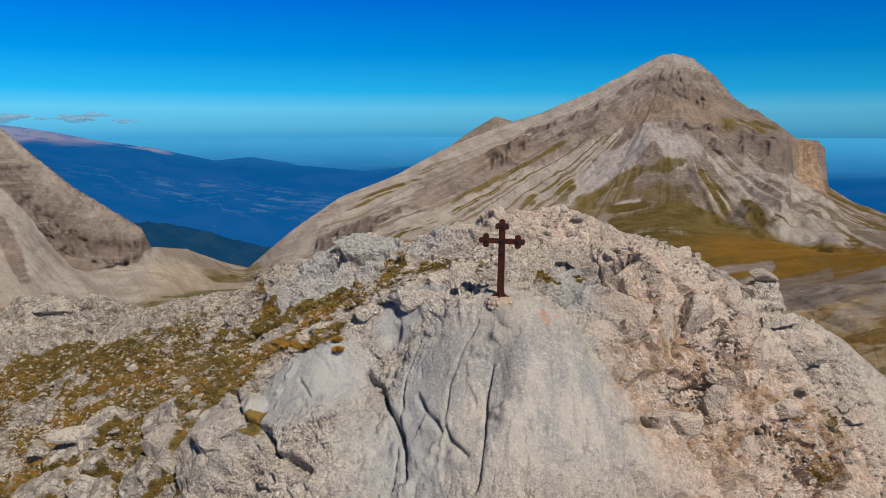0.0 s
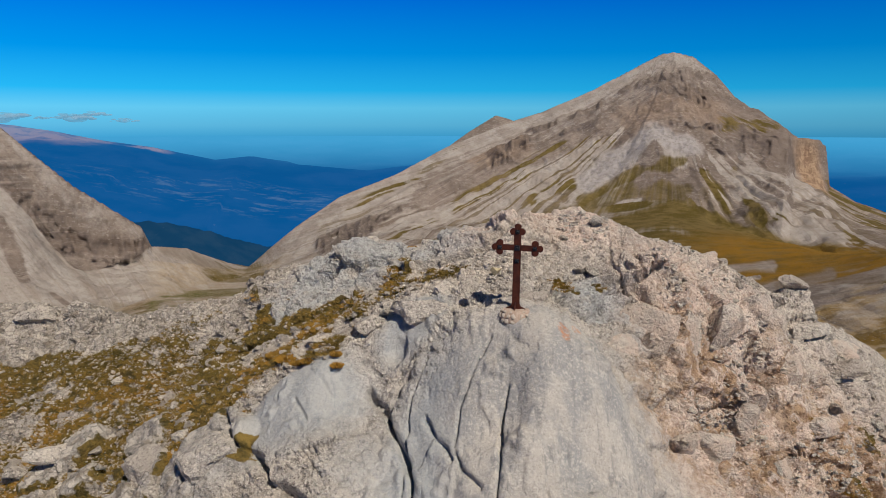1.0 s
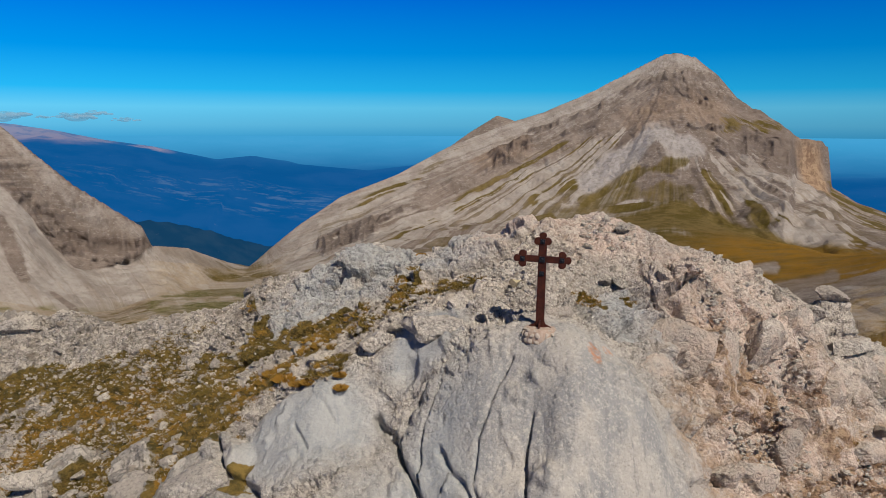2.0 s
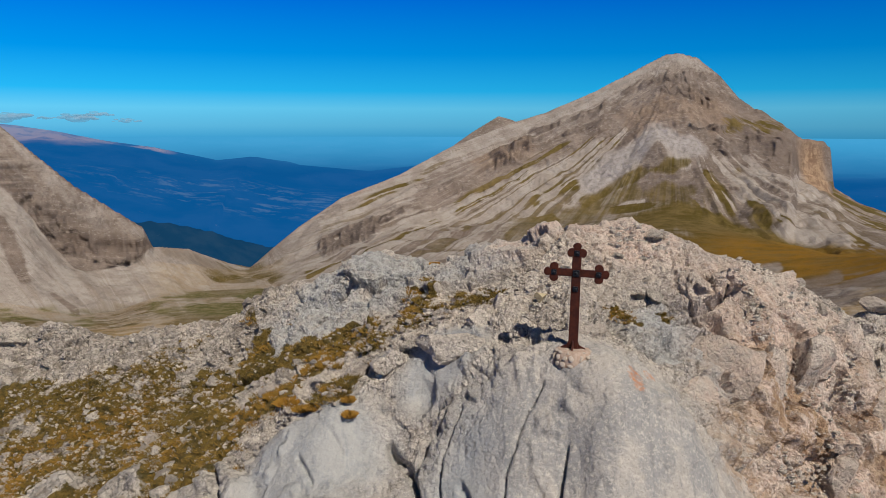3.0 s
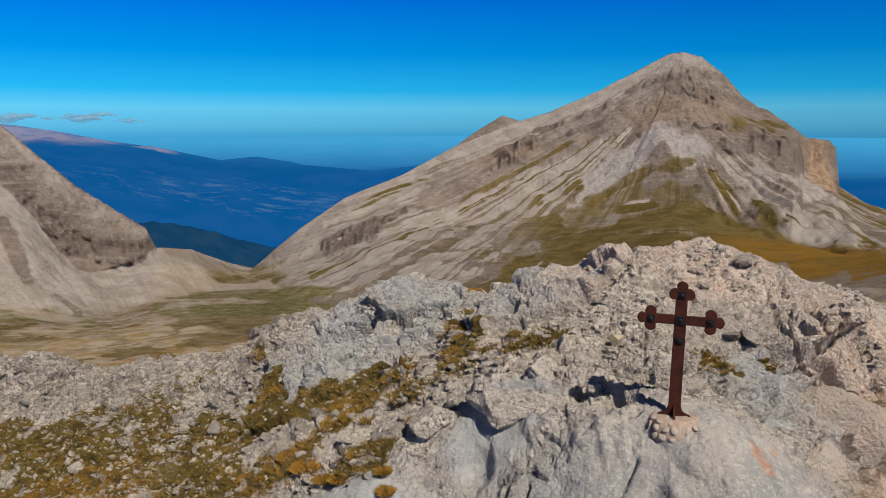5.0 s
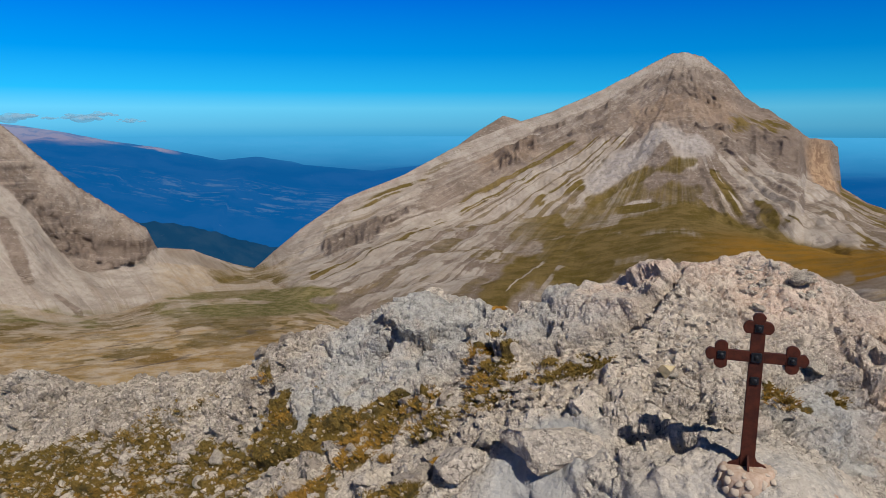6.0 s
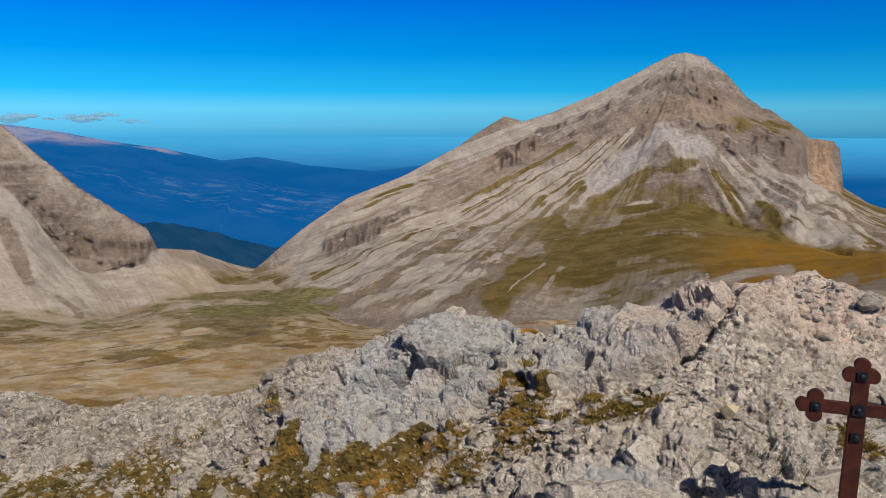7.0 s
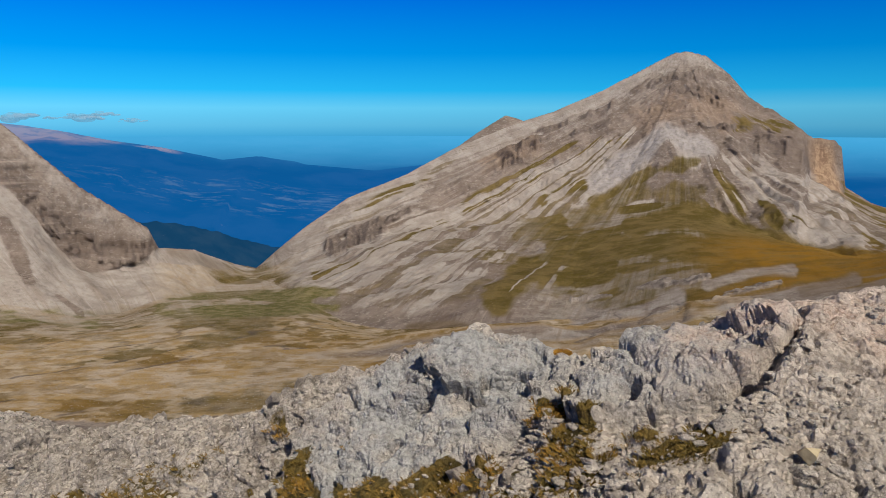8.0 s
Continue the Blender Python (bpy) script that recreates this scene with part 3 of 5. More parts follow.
# ---- the summit: one sheet of broken limestone, turf and scree ----
TURF = [(-9.6, 23.9, 3.6, 1.3, -8), (-6.6, 22.9, 1.9, 0.9, -10), (-4.9, 22.6, 1.0, 0.5, 10), (-4.6, 20.5, 0.7, 0.6, 0), (-11.8, 24.9, 2.0, 1.0, 0),
        (-15.5, 26.0, 1.6, 1.0, 0), (-3.4, 21.6, 0.8, 0.5, 20), (-1.2, 21.9, 0.5, 0.35, 0), (-0.9, 21.1, 0.7, 0.25, 0), (-1.9, 21.0, 0.7, 0.25, 10),
        (3.4, 20.0, 0.35, 0.35, 0), (4.3, 20.2, 0.25, 0.2, 0), (-7.1, 19.4, 0.7, 0.6, 0), (-10.0, 21.3, 0.8, 0.6, 0), (-12.4, 21.2, 0.8, 0.5, 0),
        (-8.0, 22.4, 2.2, 0.9, -5), (-3.1, 19.3, 0.6, 0.4, 0), (11.0, 21.4, 0.35, 0.3, 0), (13.2, 22.2, 0.45, 0.3, 0), (12.2, 20.6, 0.4, 0.3, 0),
        (-1.4, 22.9, 0.45, 0.3, 0), (-2.6, 22.0, 0.6, 0.25, 10), (-1.8, 21.4, 1.1, 0.42, 5), (-2.9, 21.7, 0.9, 0.45, 0), (0.1, 20.8, 0.7, 0.22, 0), (-0.8, 21.2, 0.9, 0.3, 0), (-3.6, 22.4, 0.9, 0.4, 15), (-12.4, 23.4, 2.6, 1.2, -10), (-9.2, 21.9, 1.6, 0.7, 0), (-12.2, 25.9, 1.7, 0.6, -5), (-14.6, 26.5, 1.4, 0.6, 0), (-6.6, 18.0, 0.5, 0.4, 0), (-4.6, 17.5, 0.3, 0.3, 0)]
gx = steps((-40, -18, 0.8), (-18, -13, 0.08), (-13, -5, 0.05), (-5, 3, 0.036), (3, 9, 0.05), (9, 16, 0.07), (16, 38, 0.8))
gy = steps((-16, 12.5, 0.8), (12.5, 15, 0.09), (15, 19, 0.036), (19, 26, 0.038), (26, 30.5, 0.08), (30.5, 54, 0.8))
X, Y = np.meshgrid(gx, gy)
x, y = X.ravel(), Y.ravel()
z = summit(x, y)
p = np.stack([x, y, z], -1)
e = 0.05
slope_x, slope_y = (summit(x + e, y) - summit(x - e, y)) / (2 * e), (summit(x, y + e) - summit(x, y - e)) / (2 * e)
normal = np.stack([-slope_x, -slope_y, np.ones_like(x)], -1)
normal /= np.linalg.norm(normal, axis=1)[:, None]
turf = np.zeros_like(x)
for patch in TURF:
    turf = np.maximum(turf, oval(x, y, *patch))
turf = smooth(0.36, 0.78, turf * 0.85 + 0.55 * rough(p, 0.6, 5, 91) * (turf > 0))
turf = np.maximum(turf, 0.9 * smooth(0.22, 0.46, rough(p, 1.1, 5, 92)) * smooth(-3.0, -5.5, x) * smooth(26.6, 25.0, y) * smooth(17.5, 19.5, y))
slab = np.maximum.reduce([oval(x, y, 1.75, 16.3, 3.7, 1.9), oval(x, y, -3.4, 18.0, 1.7, 1.0), oval(x, y, -0.7, 19.0, 0.9, 0.7)])
lumps = np.maximum.reduce([oval(x, y, *o) for o in ((-5.7, 18.0, 0.9, 1.0, 12), (-8.3, 20.9, 0.55, 0.5, 0), (-7.9, 18.9, 0.8, 0.7, 20), (-11.4, 21.9, 1.15, 0.42, 33), (-12.2, 20.4, 0.8, 0.45, 10), (-9.9, 19.2, 0.6, 0.5, 0), (-10.2, 20.6, 0.5, 0.35, 30))])
slab = np.maximum(slab, 0.45 * smooth(0.1, 0.5, lumps))
turf = np.maximum(turf * (1 - smooth(0.35, 0.7, lumps)), 0.9 * smooth(0.05, 0.35, rough(p, 0.8, 4, 93) + 0.45) * smooth(-4.6, -5.4, x) * smooth(0.55, 0.2, lumps) * smooth(23, 21.5, y) * smooth(16.5, 17.5, y))
outcrop = np.maximum.reduce([oval(x, y, -3.4, 24.2, 3.0, 1.5, 8), oval(x, y, 0.6, 22.8, 1.6, 1.1), oval(x, y, 4.4, 19.6, 1.2, 0.9)])
left_slope = smooth(-4.0, -7.0, x) * smooth(31, 29, y)
saddle_soil = oval(x, y, 0.8, 21.2, 2.6, 1.3) * 0.8
scree = np.clip(np.maximum(left_slope * 0.75, saddle_soil), 0, 1) * (1 - outcrop * 0.8)
craggy = np.clip(1 - 0.85 * slab - 0.55 * scree - 0.9 * turf, 0.05, 1)
whole = smooth(-18.5, -17, x) * smooth(16.5, 15, x) * smooth(12, 13.5, y) * smooth(31, 29.5, y)
warp = np.stack([rough(p, 0.9, 4, s) for s in (1, 2, 3)], -1)
big, joint = blocks((p + 0.30 * warp) * (1, 1, 1.5), 1.7, 11)
mid, joint2 = blocks((p + 0.12 * warp) * (1, 1, 1.8), 0.55, 23)
fine, joint3 = blocks(p * (1, 1, 1.5), 0.16, 37)
crest_top = smooth(20.0, 21.0, y) * smooth(-1.5, 0.0, x)
steep = smooth(0.9, 2.2, np.hypot(slope_x, slope_y))
step_up = 0.50 * smooth(0.25, 0.50, outcrop + 0.25 * rough(p, 0.8, 3, 52)) - 0.42 * smooth(0.0, 0.4, outcrop)
wall = smooth(3.8, 5.5, x) * smooth(22.6, 21.0, y)
crag_lift = (0.07 + 0.24 * wall) * big + 0.12 * rough(p, 2.4, 2, 71) + 0.030 * ridged(p * (1, 1, 2), 0.9, 4, 57) - 0.04
# beds of rock that weather back as ledges
level = (p[:, 2] + crag_lift + 0.16 * p[:, 0] + 0.10 * p[:, 1]) / 0.42 + 0.5 * grain(p, 1.3, 53)
ledge = (smooth(0.25, 0.60, level % 1.0) - level % 1.0) * 0.42
crag_lift = crag_lift + 0.16 * ledge - (0.07 + 0.13 * wall) * (1 - smooth(0.0, 0.08, joint))
lift = craggy * crag_lift + (1 - craggy) * 0.12 * rough(p, 2.2, 3, 71)
lift = lift + (0.3 + 0.7 * craggy) * (1 - 0.9 * slab) * (1 - 0.7 * turf) * (1 - 0.4 * steep) * (1 - 0.35 * wall) * (1 - 0.5 * most(outcrop, crest_top, saddle_soil)) * (0.060 * mid - 0.07 * (1 - smooth(0.0, 0.12, joint2)))
lift = lift + (1 - 0.85 * slab) * (1 - 0.5 * turf) * (1 - 0.6 * steep) * (1 - 0.4 * crest_top) * (0.028 * fine - 0.025 * (1 - smooth(0.0, 0.15, joint3)) + 0.026 * rough(p, 0.2, 4, 51))
lift = lift + outcrop * (0.10 * rough(p, 0.8, 3, 61) + 0.05 * big)
lift = lift + scree * (1 - 0.7 * saddle_soil) * (1 - turf) * (1 - slab) * (0.05 * mid - 0.05 * (1 - smooth(0.0, 0.2, joint2)) + 0.015 * fine)
lift = lift + slab * (0.035 * rough(p * (1, 1, 0.5), 1.2, 4, 77) + 0.030 * blocks((p + 0.2 * warp) * (1, 0.8, 0.5), 0.9, 79)[0] + 0.010 * rough(p, 0.2, 4, 78))
lift = lift + turf * 0.03 * (1 + rough(p, 0.35, 3, 81)) + step_up + 0.42 * smooth(0.05, 0.45, lumps + 0.18 * rough(p, 0.6, 3, 152)) + 0.10 * lumps * big
for cx, cy, rx, ry, deep in [(-3.65, 24.0, 0.36, 0.18, 0.55), (-0.28, 22.35, 0.22, 0.22, 0.6), (-4.0, 23.6, 0.22, 0.15, 0.35), (1.15, 21.8, 0.16, 0.14, 0.35), (-2.6, 23.7, 0.4, 0.16, 0.3), (0.35, 19.75, 0.30, 0.2, 0.35), (1.05, 19.5, 0.3, 0.2, 0.4), (0.75, 18.95, 0.34, 0.26, 0.35), (1.15, 18.5, 0.26, 0.22, 0.25), (4.2, 19.6, 0.35, 0.2, 0.35),
                             (-1.1, 18.55, 0.25, 0.2, 0.2), (4.4, 17.6, 0.2, 0.15, 0.3), (6.4, 18.9, 0.3, 0.25, 0.4), (13.0, 23.4, 0.5, 0.2, 0.5), (9.4, 21.3, 0.3, 0.3, 0.4), (7.3, 19.2, 0.25, 0.3, 0.4)]:
    lift = lift - deep * np.exp(-(((x - cx) / rx) ** 2 + ((y - cy) / ry) ** 2) ** 2)
lift = whole * lift + (1 - whole) * 0.5 * rough(p, 5.0, 2, 87)


def furrow(path, width, depth):
    """A crack in the rock along a line of the plan (x, y) points."""
    d = np.full(x.shape, 1e9)
    for (x0, y0), (x1, y1) in zip(path, path[1:]):
        dx, dy = x1 - x0, y1 - y0
        u = np.clip(((x - x0) * dx + (y - y0) * dy) / (dx * dx + dy * dy), 0, 1)
        d = np.minimum(d, np.hypot(x - x0 - u * dx, y - y0 - u * dy))
    d = np.abs(d + 0.035 * grain(p, 0.35, 131) * min(1, width * 20))
    return -depth * np.exp(-(d / width) ** 2)


for path, width, depth in [
        ([(-1.7, 18.1), (-1.36, 17.75), (-1.15, 17.3), (-0.6, 16.1), (-0.55, 15.5)], 0.05, 0.35),
        ([(-0.29, 17.93), (-0.51, 17.68), (-0.65, 17.45), (-0.74, 16.7), (-0.78, 16.05), (-0.88, 15.4)], 0.022, 0.16),
        ([(-0.6, 18.1), (-0.86, 18.0), (-1.13, 17.8), (-1.3, 17.6)], 0.04, 0.20),
        ([(1.2, 17.35), (0.92, 17.1), (0.68, 16.8), (0.49, 16.6), (0.38, 16.0), (0.53, 15.6), (0.92, 15.1)], 0.022, 0.15),
        ([(-0.31, 16.93), (-0.02, 16.4), (0.2, 16.13), (0.33, 15.87)], 0.03, 0.15),
        ([(1.57, 16.52), (1.40, 16.1), (1.25, 15.1), (1.09, 14.46)], 0.03, 0.22),
        ([(1.68, 17.07), (1.86, 16.9), (2.04, 16.73)], 0.018, 0.07),
        ([(-5.43, 19.0), (-4.86, 17.7), (-4.2, 17.0), (-4.0, 16.55), (-2.97, 15.9)], 0.06, 0.40),
        ([(-3.6, 18.0), (-3.2, 17.4)], 0.03, 0.12), ([(-2.9, 18.2), (-2.6, 17.9)], 0.025, 0.08), ([(-3.3, 16.9), (-2.7, 16.3)], 0.03, 0.12),
        ([(3.0, 18.4), (3.9, 17.6), (4.9, 16.2)], 0.10, 0.30)]:
    lift = lift + furrow(path, width, depth)
p2 = p + normal * lift[:, None]
shove = 0.06 * (whole * craggy)[:, None] * np.stack([rough(p, 0.6, 3, s) for s in (101, 102)], -1)
p2[:, :2] += shove
pink = np.clip(np.maximum.reduce([smooth(3.8, 6.5, x) * smooth(25, 21, y) * 0.95, oval(x, y, 3.0, 22.6, 2.6, 1.3) * 0.9, oval(x, y, 6.5, 21.5, 1.8, 1.5) * 0.6]), 0, 1)
# outcrops blue-grey; the slab's left side bluer, its sky-lit shade painted in
blue = np.clip(np.maximum(outcrop * 0.9, smooth(0.9, -0.2, x) * slab * (1 - 0.6 * lumps)), 0, 1)
rust = np.clip(np.maximum.reduce([oval(x, y, 2.85, 17.05, 0.20, 0.42, -10) * 0.8, oval(x, y, 3.2, 17.4, 0.16, 0.16) * 0.8, oval(x, y, 4.2, 17.4, 0.2, 0.16) * 0.6, oval(x, y, 2.45, 17.4, 0.12, 0.12) * 0.55, oval(x, y, 1.87, 16.45, 0.12, 0.12) * 0.5,
                                  oval(x, y, 7.2, 19.6, 0.9, 0.9) * 0.42]), 0, 1)
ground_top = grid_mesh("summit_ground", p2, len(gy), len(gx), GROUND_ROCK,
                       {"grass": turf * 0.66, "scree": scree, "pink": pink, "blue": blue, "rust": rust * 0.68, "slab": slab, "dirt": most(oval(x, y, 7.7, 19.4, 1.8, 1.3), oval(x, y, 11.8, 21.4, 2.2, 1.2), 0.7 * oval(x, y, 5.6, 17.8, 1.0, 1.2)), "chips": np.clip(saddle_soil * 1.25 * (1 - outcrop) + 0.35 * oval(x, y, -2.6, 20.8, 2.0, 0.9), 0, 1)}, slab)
tagged(ground_top, "broken pale limestone summit with scree and dry turf", "rock ground", kind="structure")
SUMMIT_Z = p2[:, 2].reshape(X.shape)
GRASS_AT = turf.reshape(X.shape)
OUTCROP_AT = np.maximum(outcrop, slab).reshape(X.shape)


def ground_at(px, py):
    """Height of the finished summit sheet at places of the plan."""
    i = np.clip(np.searchsorted(gx, px), 1, len(gx) - 1)
    j = np.clip(np.searchsorted(gy, py), 1, len(gy) - 1)
    return np.minimum(np.minimum(SUMMIT_Z[j, i], SUMMIT_Z[j - 1, i - 1]), np.minimum(SUMMIT_Z[j, i - 1], SUMMIT_Z[j - 1, i]))


# ---- the country round: valley, mountains, saddle ----
az = np.radians(steps((-180, -60, 5.0), (-60, -36, 0.8), (-36, 36, 0.085), (36, 60, 0.8), (60, 180, 5.0)))
rad = np.concatenate([np.geomspace(14, 200, 28)[:-1], steps((200, 480, 1.7), (480, 630, 2.6), (630, 742, 0.9), (742, 860, 1.9), (860, 1090, 1.15), (1090, 1170, 3.0), (1170, 1500, 14))])
AZ, RAD = np.meshgrid(az, rad)
x, y = (RAD * np.sin(AZ)).ravel() + MID[0], (RAD * np.cos(AZ)).ravel() + MID[1]
z, part_of, up, r = country(x, y)
near_top = (x > -38) & (x < 36) & (y > -14) & (y < 52)
z = np.where(near_top, z - 2.5, z)
wide = np.stack([x, y, z], -1)
plan = wide * (1, 1, 0)
bearing = np.degrees(AZ.ravel())


def here(*which):
    return np.isin(part_of, which)


east = smooth(-14.5, -13.0, bearing)                 # the great mountain; the rest is the western one
face, foot_slope, bench = here(4) | here(3), here(2), here(1, 0)
# gullies fan out from the great mountain's top and curve outward on the way down; on the western one they run straight down
rise = np.degrees(np.arctan2(z - 4.4, r))            # height above the summit's level as an angle, for placing belts by bearing and rise
down_by = np.maximum(2, (5.0 - rise) * 15.7 + 14)
mixed = smooth(-16.5, -12.0, bearing)
lane = mixed * (bearing - 16.7) * 15.7 / (down_by / 170) ** (1.6 + 0.6 * smooth(16.7, 20, bearing)) + (1 - mixed) * 7.0 * (bearing + 0.63 * rise)
fall = mixed * down_by * 1.2 + (1 - mixed) * (-15.7 * rise)
lines = np.stack([lane, 0.09 * fall, 0 * r], -1)
lines2 = np.stack([lane, 0.028 * fall, 0 * r + 50], -1)
below = np.interp(bearing, [c[0] for c in CREST], [c[2] for c in CREST]) - z
crest_fade = smooth(1, 16, below)
ease = smooth(15, 2, bearing)
mount = np.clip(here(4) * 1.0 + here(3) * (ease + (1 - ease) * smooth(0, 1, up)) + foot_slope * smooth(0.0, 0.22, up) * smooth(15, 2, bearing), 0, 1) * smooth(440, 500, r)
away = 1 - np.exp(-((bearing + 14.4) / 1.3) ** 2)
fray = 0.55 * rough(lines2, 26, 4, 167) + 0.45 * rough(wide, 34, 4, 168)


def belt(line, half, ragged=0.7):
    """1 along a line of (bearing, rise) on the mountains' faces, 0 half a width in degrees away from it, with a frayed edge."""
    (b0, b1), (e0, e1) = ((min(v) - 2 * half, max(v) + 2 * half) for v in zip(*line))
    at = np.nonzero((bearing > b0) & (bearing < b1) & (rise > e0) & (rise < e1))[0]
    pb, pe, d, mask = bearing[at], rise[at], np.full(len(at), 1e9), 0 * r
    for (x0, y0), (x1, y1) in zip(line, line[1:]):
        dx, dy = x1 - x0, y1 - y0
        u = np.clip(((pb - x0) * dx + (pe - y0) * dy) / (dx * dx + dy * dy), 0, 1)
        d = np.minimum(d, np.hypot(pb - x0 - u * dx, pe - y0 - u * dy))
    mask[at] = smooth(half * 1.4, half * 0.5, d + half * ragged * fray[at])
    return mask


gully = ridged(lines, 40, 3, 3) * 0.6 + ridged(lines, 14, 3, 9) * 0.4
z = z + mount * crest_fade * away * (1.7 * gully + 2.5 * east * ridged(lines, 90, 2, 13) * smooth(20, 60, below))
z = z + mount * crest_fade * smooth(20, 60, below) * 4.0 * rough(wide, 70, 3, 15)
z = z + (0.5 + 1.6 * mount) * rough(wide, 26, 5, 31) * (0.3 + 0.7 * crest_fade) * smooth(100, 200, r)
ribs = mount * crest_fade * smooth(18.0, 20.5, bearing) * smooth(-2.0, -4.5, rise) * smooth(-7.8, -6.8, rise)
z = z + ribs * (4.0 * ridged(lines, 30, 2, 19) + 1.8 * ridged(lines, 9, 2, 20))
z = z + 5.0 * np.exp(-((r - 428) / 20) ** 2) * smooth(-7.5, -4.5, bearing) * smooth(9.0, 6.0, bearing)
# the spur that comes down from the top to the green shoulder, with its hump of grey rubble
d, top, s = along([(318, 1075, 0), (285, 1000, 0), (272, 930, 0), (285, 850, 0)], x, y)
z = z + 10 * np.exp(-(d / 34) ** 2) * smooth(8, 60, below) + 12 * np.exp(-((x - 260) / 24) ** 2 - ((y - 925) / 24) ** 2)
d, top, s = along([(355, 1060, 0), (410, 960, 0), (440, 880, 0)], x, y)
z = z + 9 * np.exp(-(d / 22) ** 2) * smooth(8, 60, below)
# strata: beds that dip to the west on the great mountain and stand out as small cliffs
bed = z - mixed * (8.0 * np.minimum(bearing, 15) + 2.5 * np.maximum(bearing - 15, 0)) + (1 - mixed) * 0.10 * x + 7 * rough(wide, 150, 3, 41)
band_here = smooth(0.0, 0.5, rough(np.stack([lane * 2.2, bed * 4, 0 * r], -1), 110, 4, 43) + np.where(east > 0.5, 0.0, 0.4))
high = np.where(east > 0.5, smooth(190, 60, below), 1.0) * here(4) * crest_fade * smooth(0.0, 0.12, up)
push = 0 * r
for thick, share in ((21.0, 0.34), (8.5, 0.26), (3.6, 0.16)):
    phase = (bed / thick) % 1.0
    stair = (smooth(0.28, 0.60, phase) - phase) * thick * share * high * band_here
    z, push = z + stair * np.where(east > 0.5, 0.75, 0.25), push - stair * np.where(east > 0.5, 0.3, 0.9)
# broken bands of dark crags across the flank, growing towards the top
torn = smooth(-0.55, -0.05, rough(np.stack([bearing * 15, 0.4 * bed, 0 * r], -1), 34, 4, 59))
crag = belt([(-9.2, -9.2), (-7.6, -8.5), (-5.8, -7.9)], 0.75, 0.5) * smooth(-0.7, -0.2, rough(wide, 16, 3, 58))
crag = most(crag, belt([(-5.8, -7.8), (-2.7, -6.3), (-0.1, -5.1), (1.4, -4.2)], 0.32, 0.9) * torn)
crag = most(crag, belt([(0.6, -4.5), (2.7, -3.1), (5.0, -2.2), (6.2, -1.3)], 0.66, 0.6) * torn)
crag = most(crag, 0.6 * belt([(6.4, -0.5), (9.2, 0.2), (11.2, 1.0), (12.5, 2.0), (14.4, 2.8), (16.0, 3.1), (17.5, 3.3), (19.6, 3.3)], 0.24, 0.9) * torn)
crag = most(crag, 0.55 * belt([(15.5, 2.0), (17.6, 2.2), (18.9, 2.1), (21.2, 1.6), (23.2, 0.8)], 0.26, 0.9) * torn, 0.7 * belt([(9.0, -0.7), (12.0, 0.3), (14.5, 0.9)], 0.2, 1.0) * torn)
crag = most(crag, 0.9 * belt([(18.0, -0.4), (19.3, -0.2), (20.3, -0.1)], 0.14, 0.6), 0.6 * belt([(20.0, -1.6), (22.5, -1.4), (25.2, -2.4)], 0.5, 1.0) * torn)
crag = crag * east
spikes = ridged(np.stack([bearing * 15, 0.35 * z, 0 * r], -1), 9, 3, 63)
push = push - crag * (3.0 + 5.0 * spikes)
z = z + crag * (2.5 + 2.5 * spikes)
# rock bands low on the slope under the green shoulder
low_band = most(belt([(12.5, -12.3), (15.9, -11.4), (18.8, -10.8)], 0.22, 1.1), belt([(18.4, -12.5), (20.9, -11.7), (23.5, -10.8)], 0.20, 1.1),
                belt([(9.0, -13.1), (12.0, -12.6)], 0.12, 1.1)) * smooth(-0.2, 0.1, rough(wide, 11, 3, 163))
z = z + 2.0 * low_band * (0.5 + 0.5 * ridged(wide, 8, 2, 164))
# creeping terraces of the valley's turf
creep = (z * 0.8 + 0.10 * x + 0.05 * y + 5 * rough(wide, 110, 4, 47)) / 6.0 % 1.0
treads = bench * smooth(180, 260, r) * smooth(-0.3, 0.3, rough(plan, 110, 3, 48)) * smooth(600, 520, r)
z = z + treads * (smooth(0.10, 0.45, creep) - creep) * 1.7

streak = smooth(-0.30, 0.22, away * (0.40 * rough(lines2, 15, 4, 67) + 0.5 * rough(lines2, 4.6, 4, 66)) + 0.35 * rough(wide, 26, 5, 65) + 0.1 * (1 - away))
fleck = smooth(-0.15, 0.35, rough(plan, 55, 5, 73))
# --- great mountain: pale scree runs, olive strips between them, the green shoulder ---
run_main = belt([(-10.3, -14.3), (-5.5, -12.8), (-1.0, -10.2), (3.4, -7.6), (6.8, -5.2)], 1.5)
run_low = belt([(-5.5, -14.4), (-1.9, -13.6), (1.6, -11.1), (4.2, -8.9), (7.5, -6.0)], 0.95)
run_west = belt([(-14.4, -10.8), (-11.4, -9.6), (-8.8, -7.6), (-3.0, -4.6)], 0.9)
run_top = most(belt([(4.2, -8.9), (8.5, -5.4), (11.0, -3.2), (13.4, -0.4)], 0.26), belt([(8.9, -9.7), (12.3, -6.2), (14.0, -3.2), (15.0, -1.0)], 0.50),
               belt([(13.0, -3.4), (14.6, -2.0), (16.6, -1.6), (17.8, -3.0)], 0.75))
run_east = most(belt([(18.2, -2.3), (21.7, -5.5), (24.4, -7.7), (27.5, -8.5)], 0.75), belt([(21.0, -2.2), (24.2, -5.2), (27.1, -7.1), (29.5, -8.4)], 1.35),
                belt([(19.0, -4.6), (20.4, -6.0), (22.0, -7.8)], 0.22))
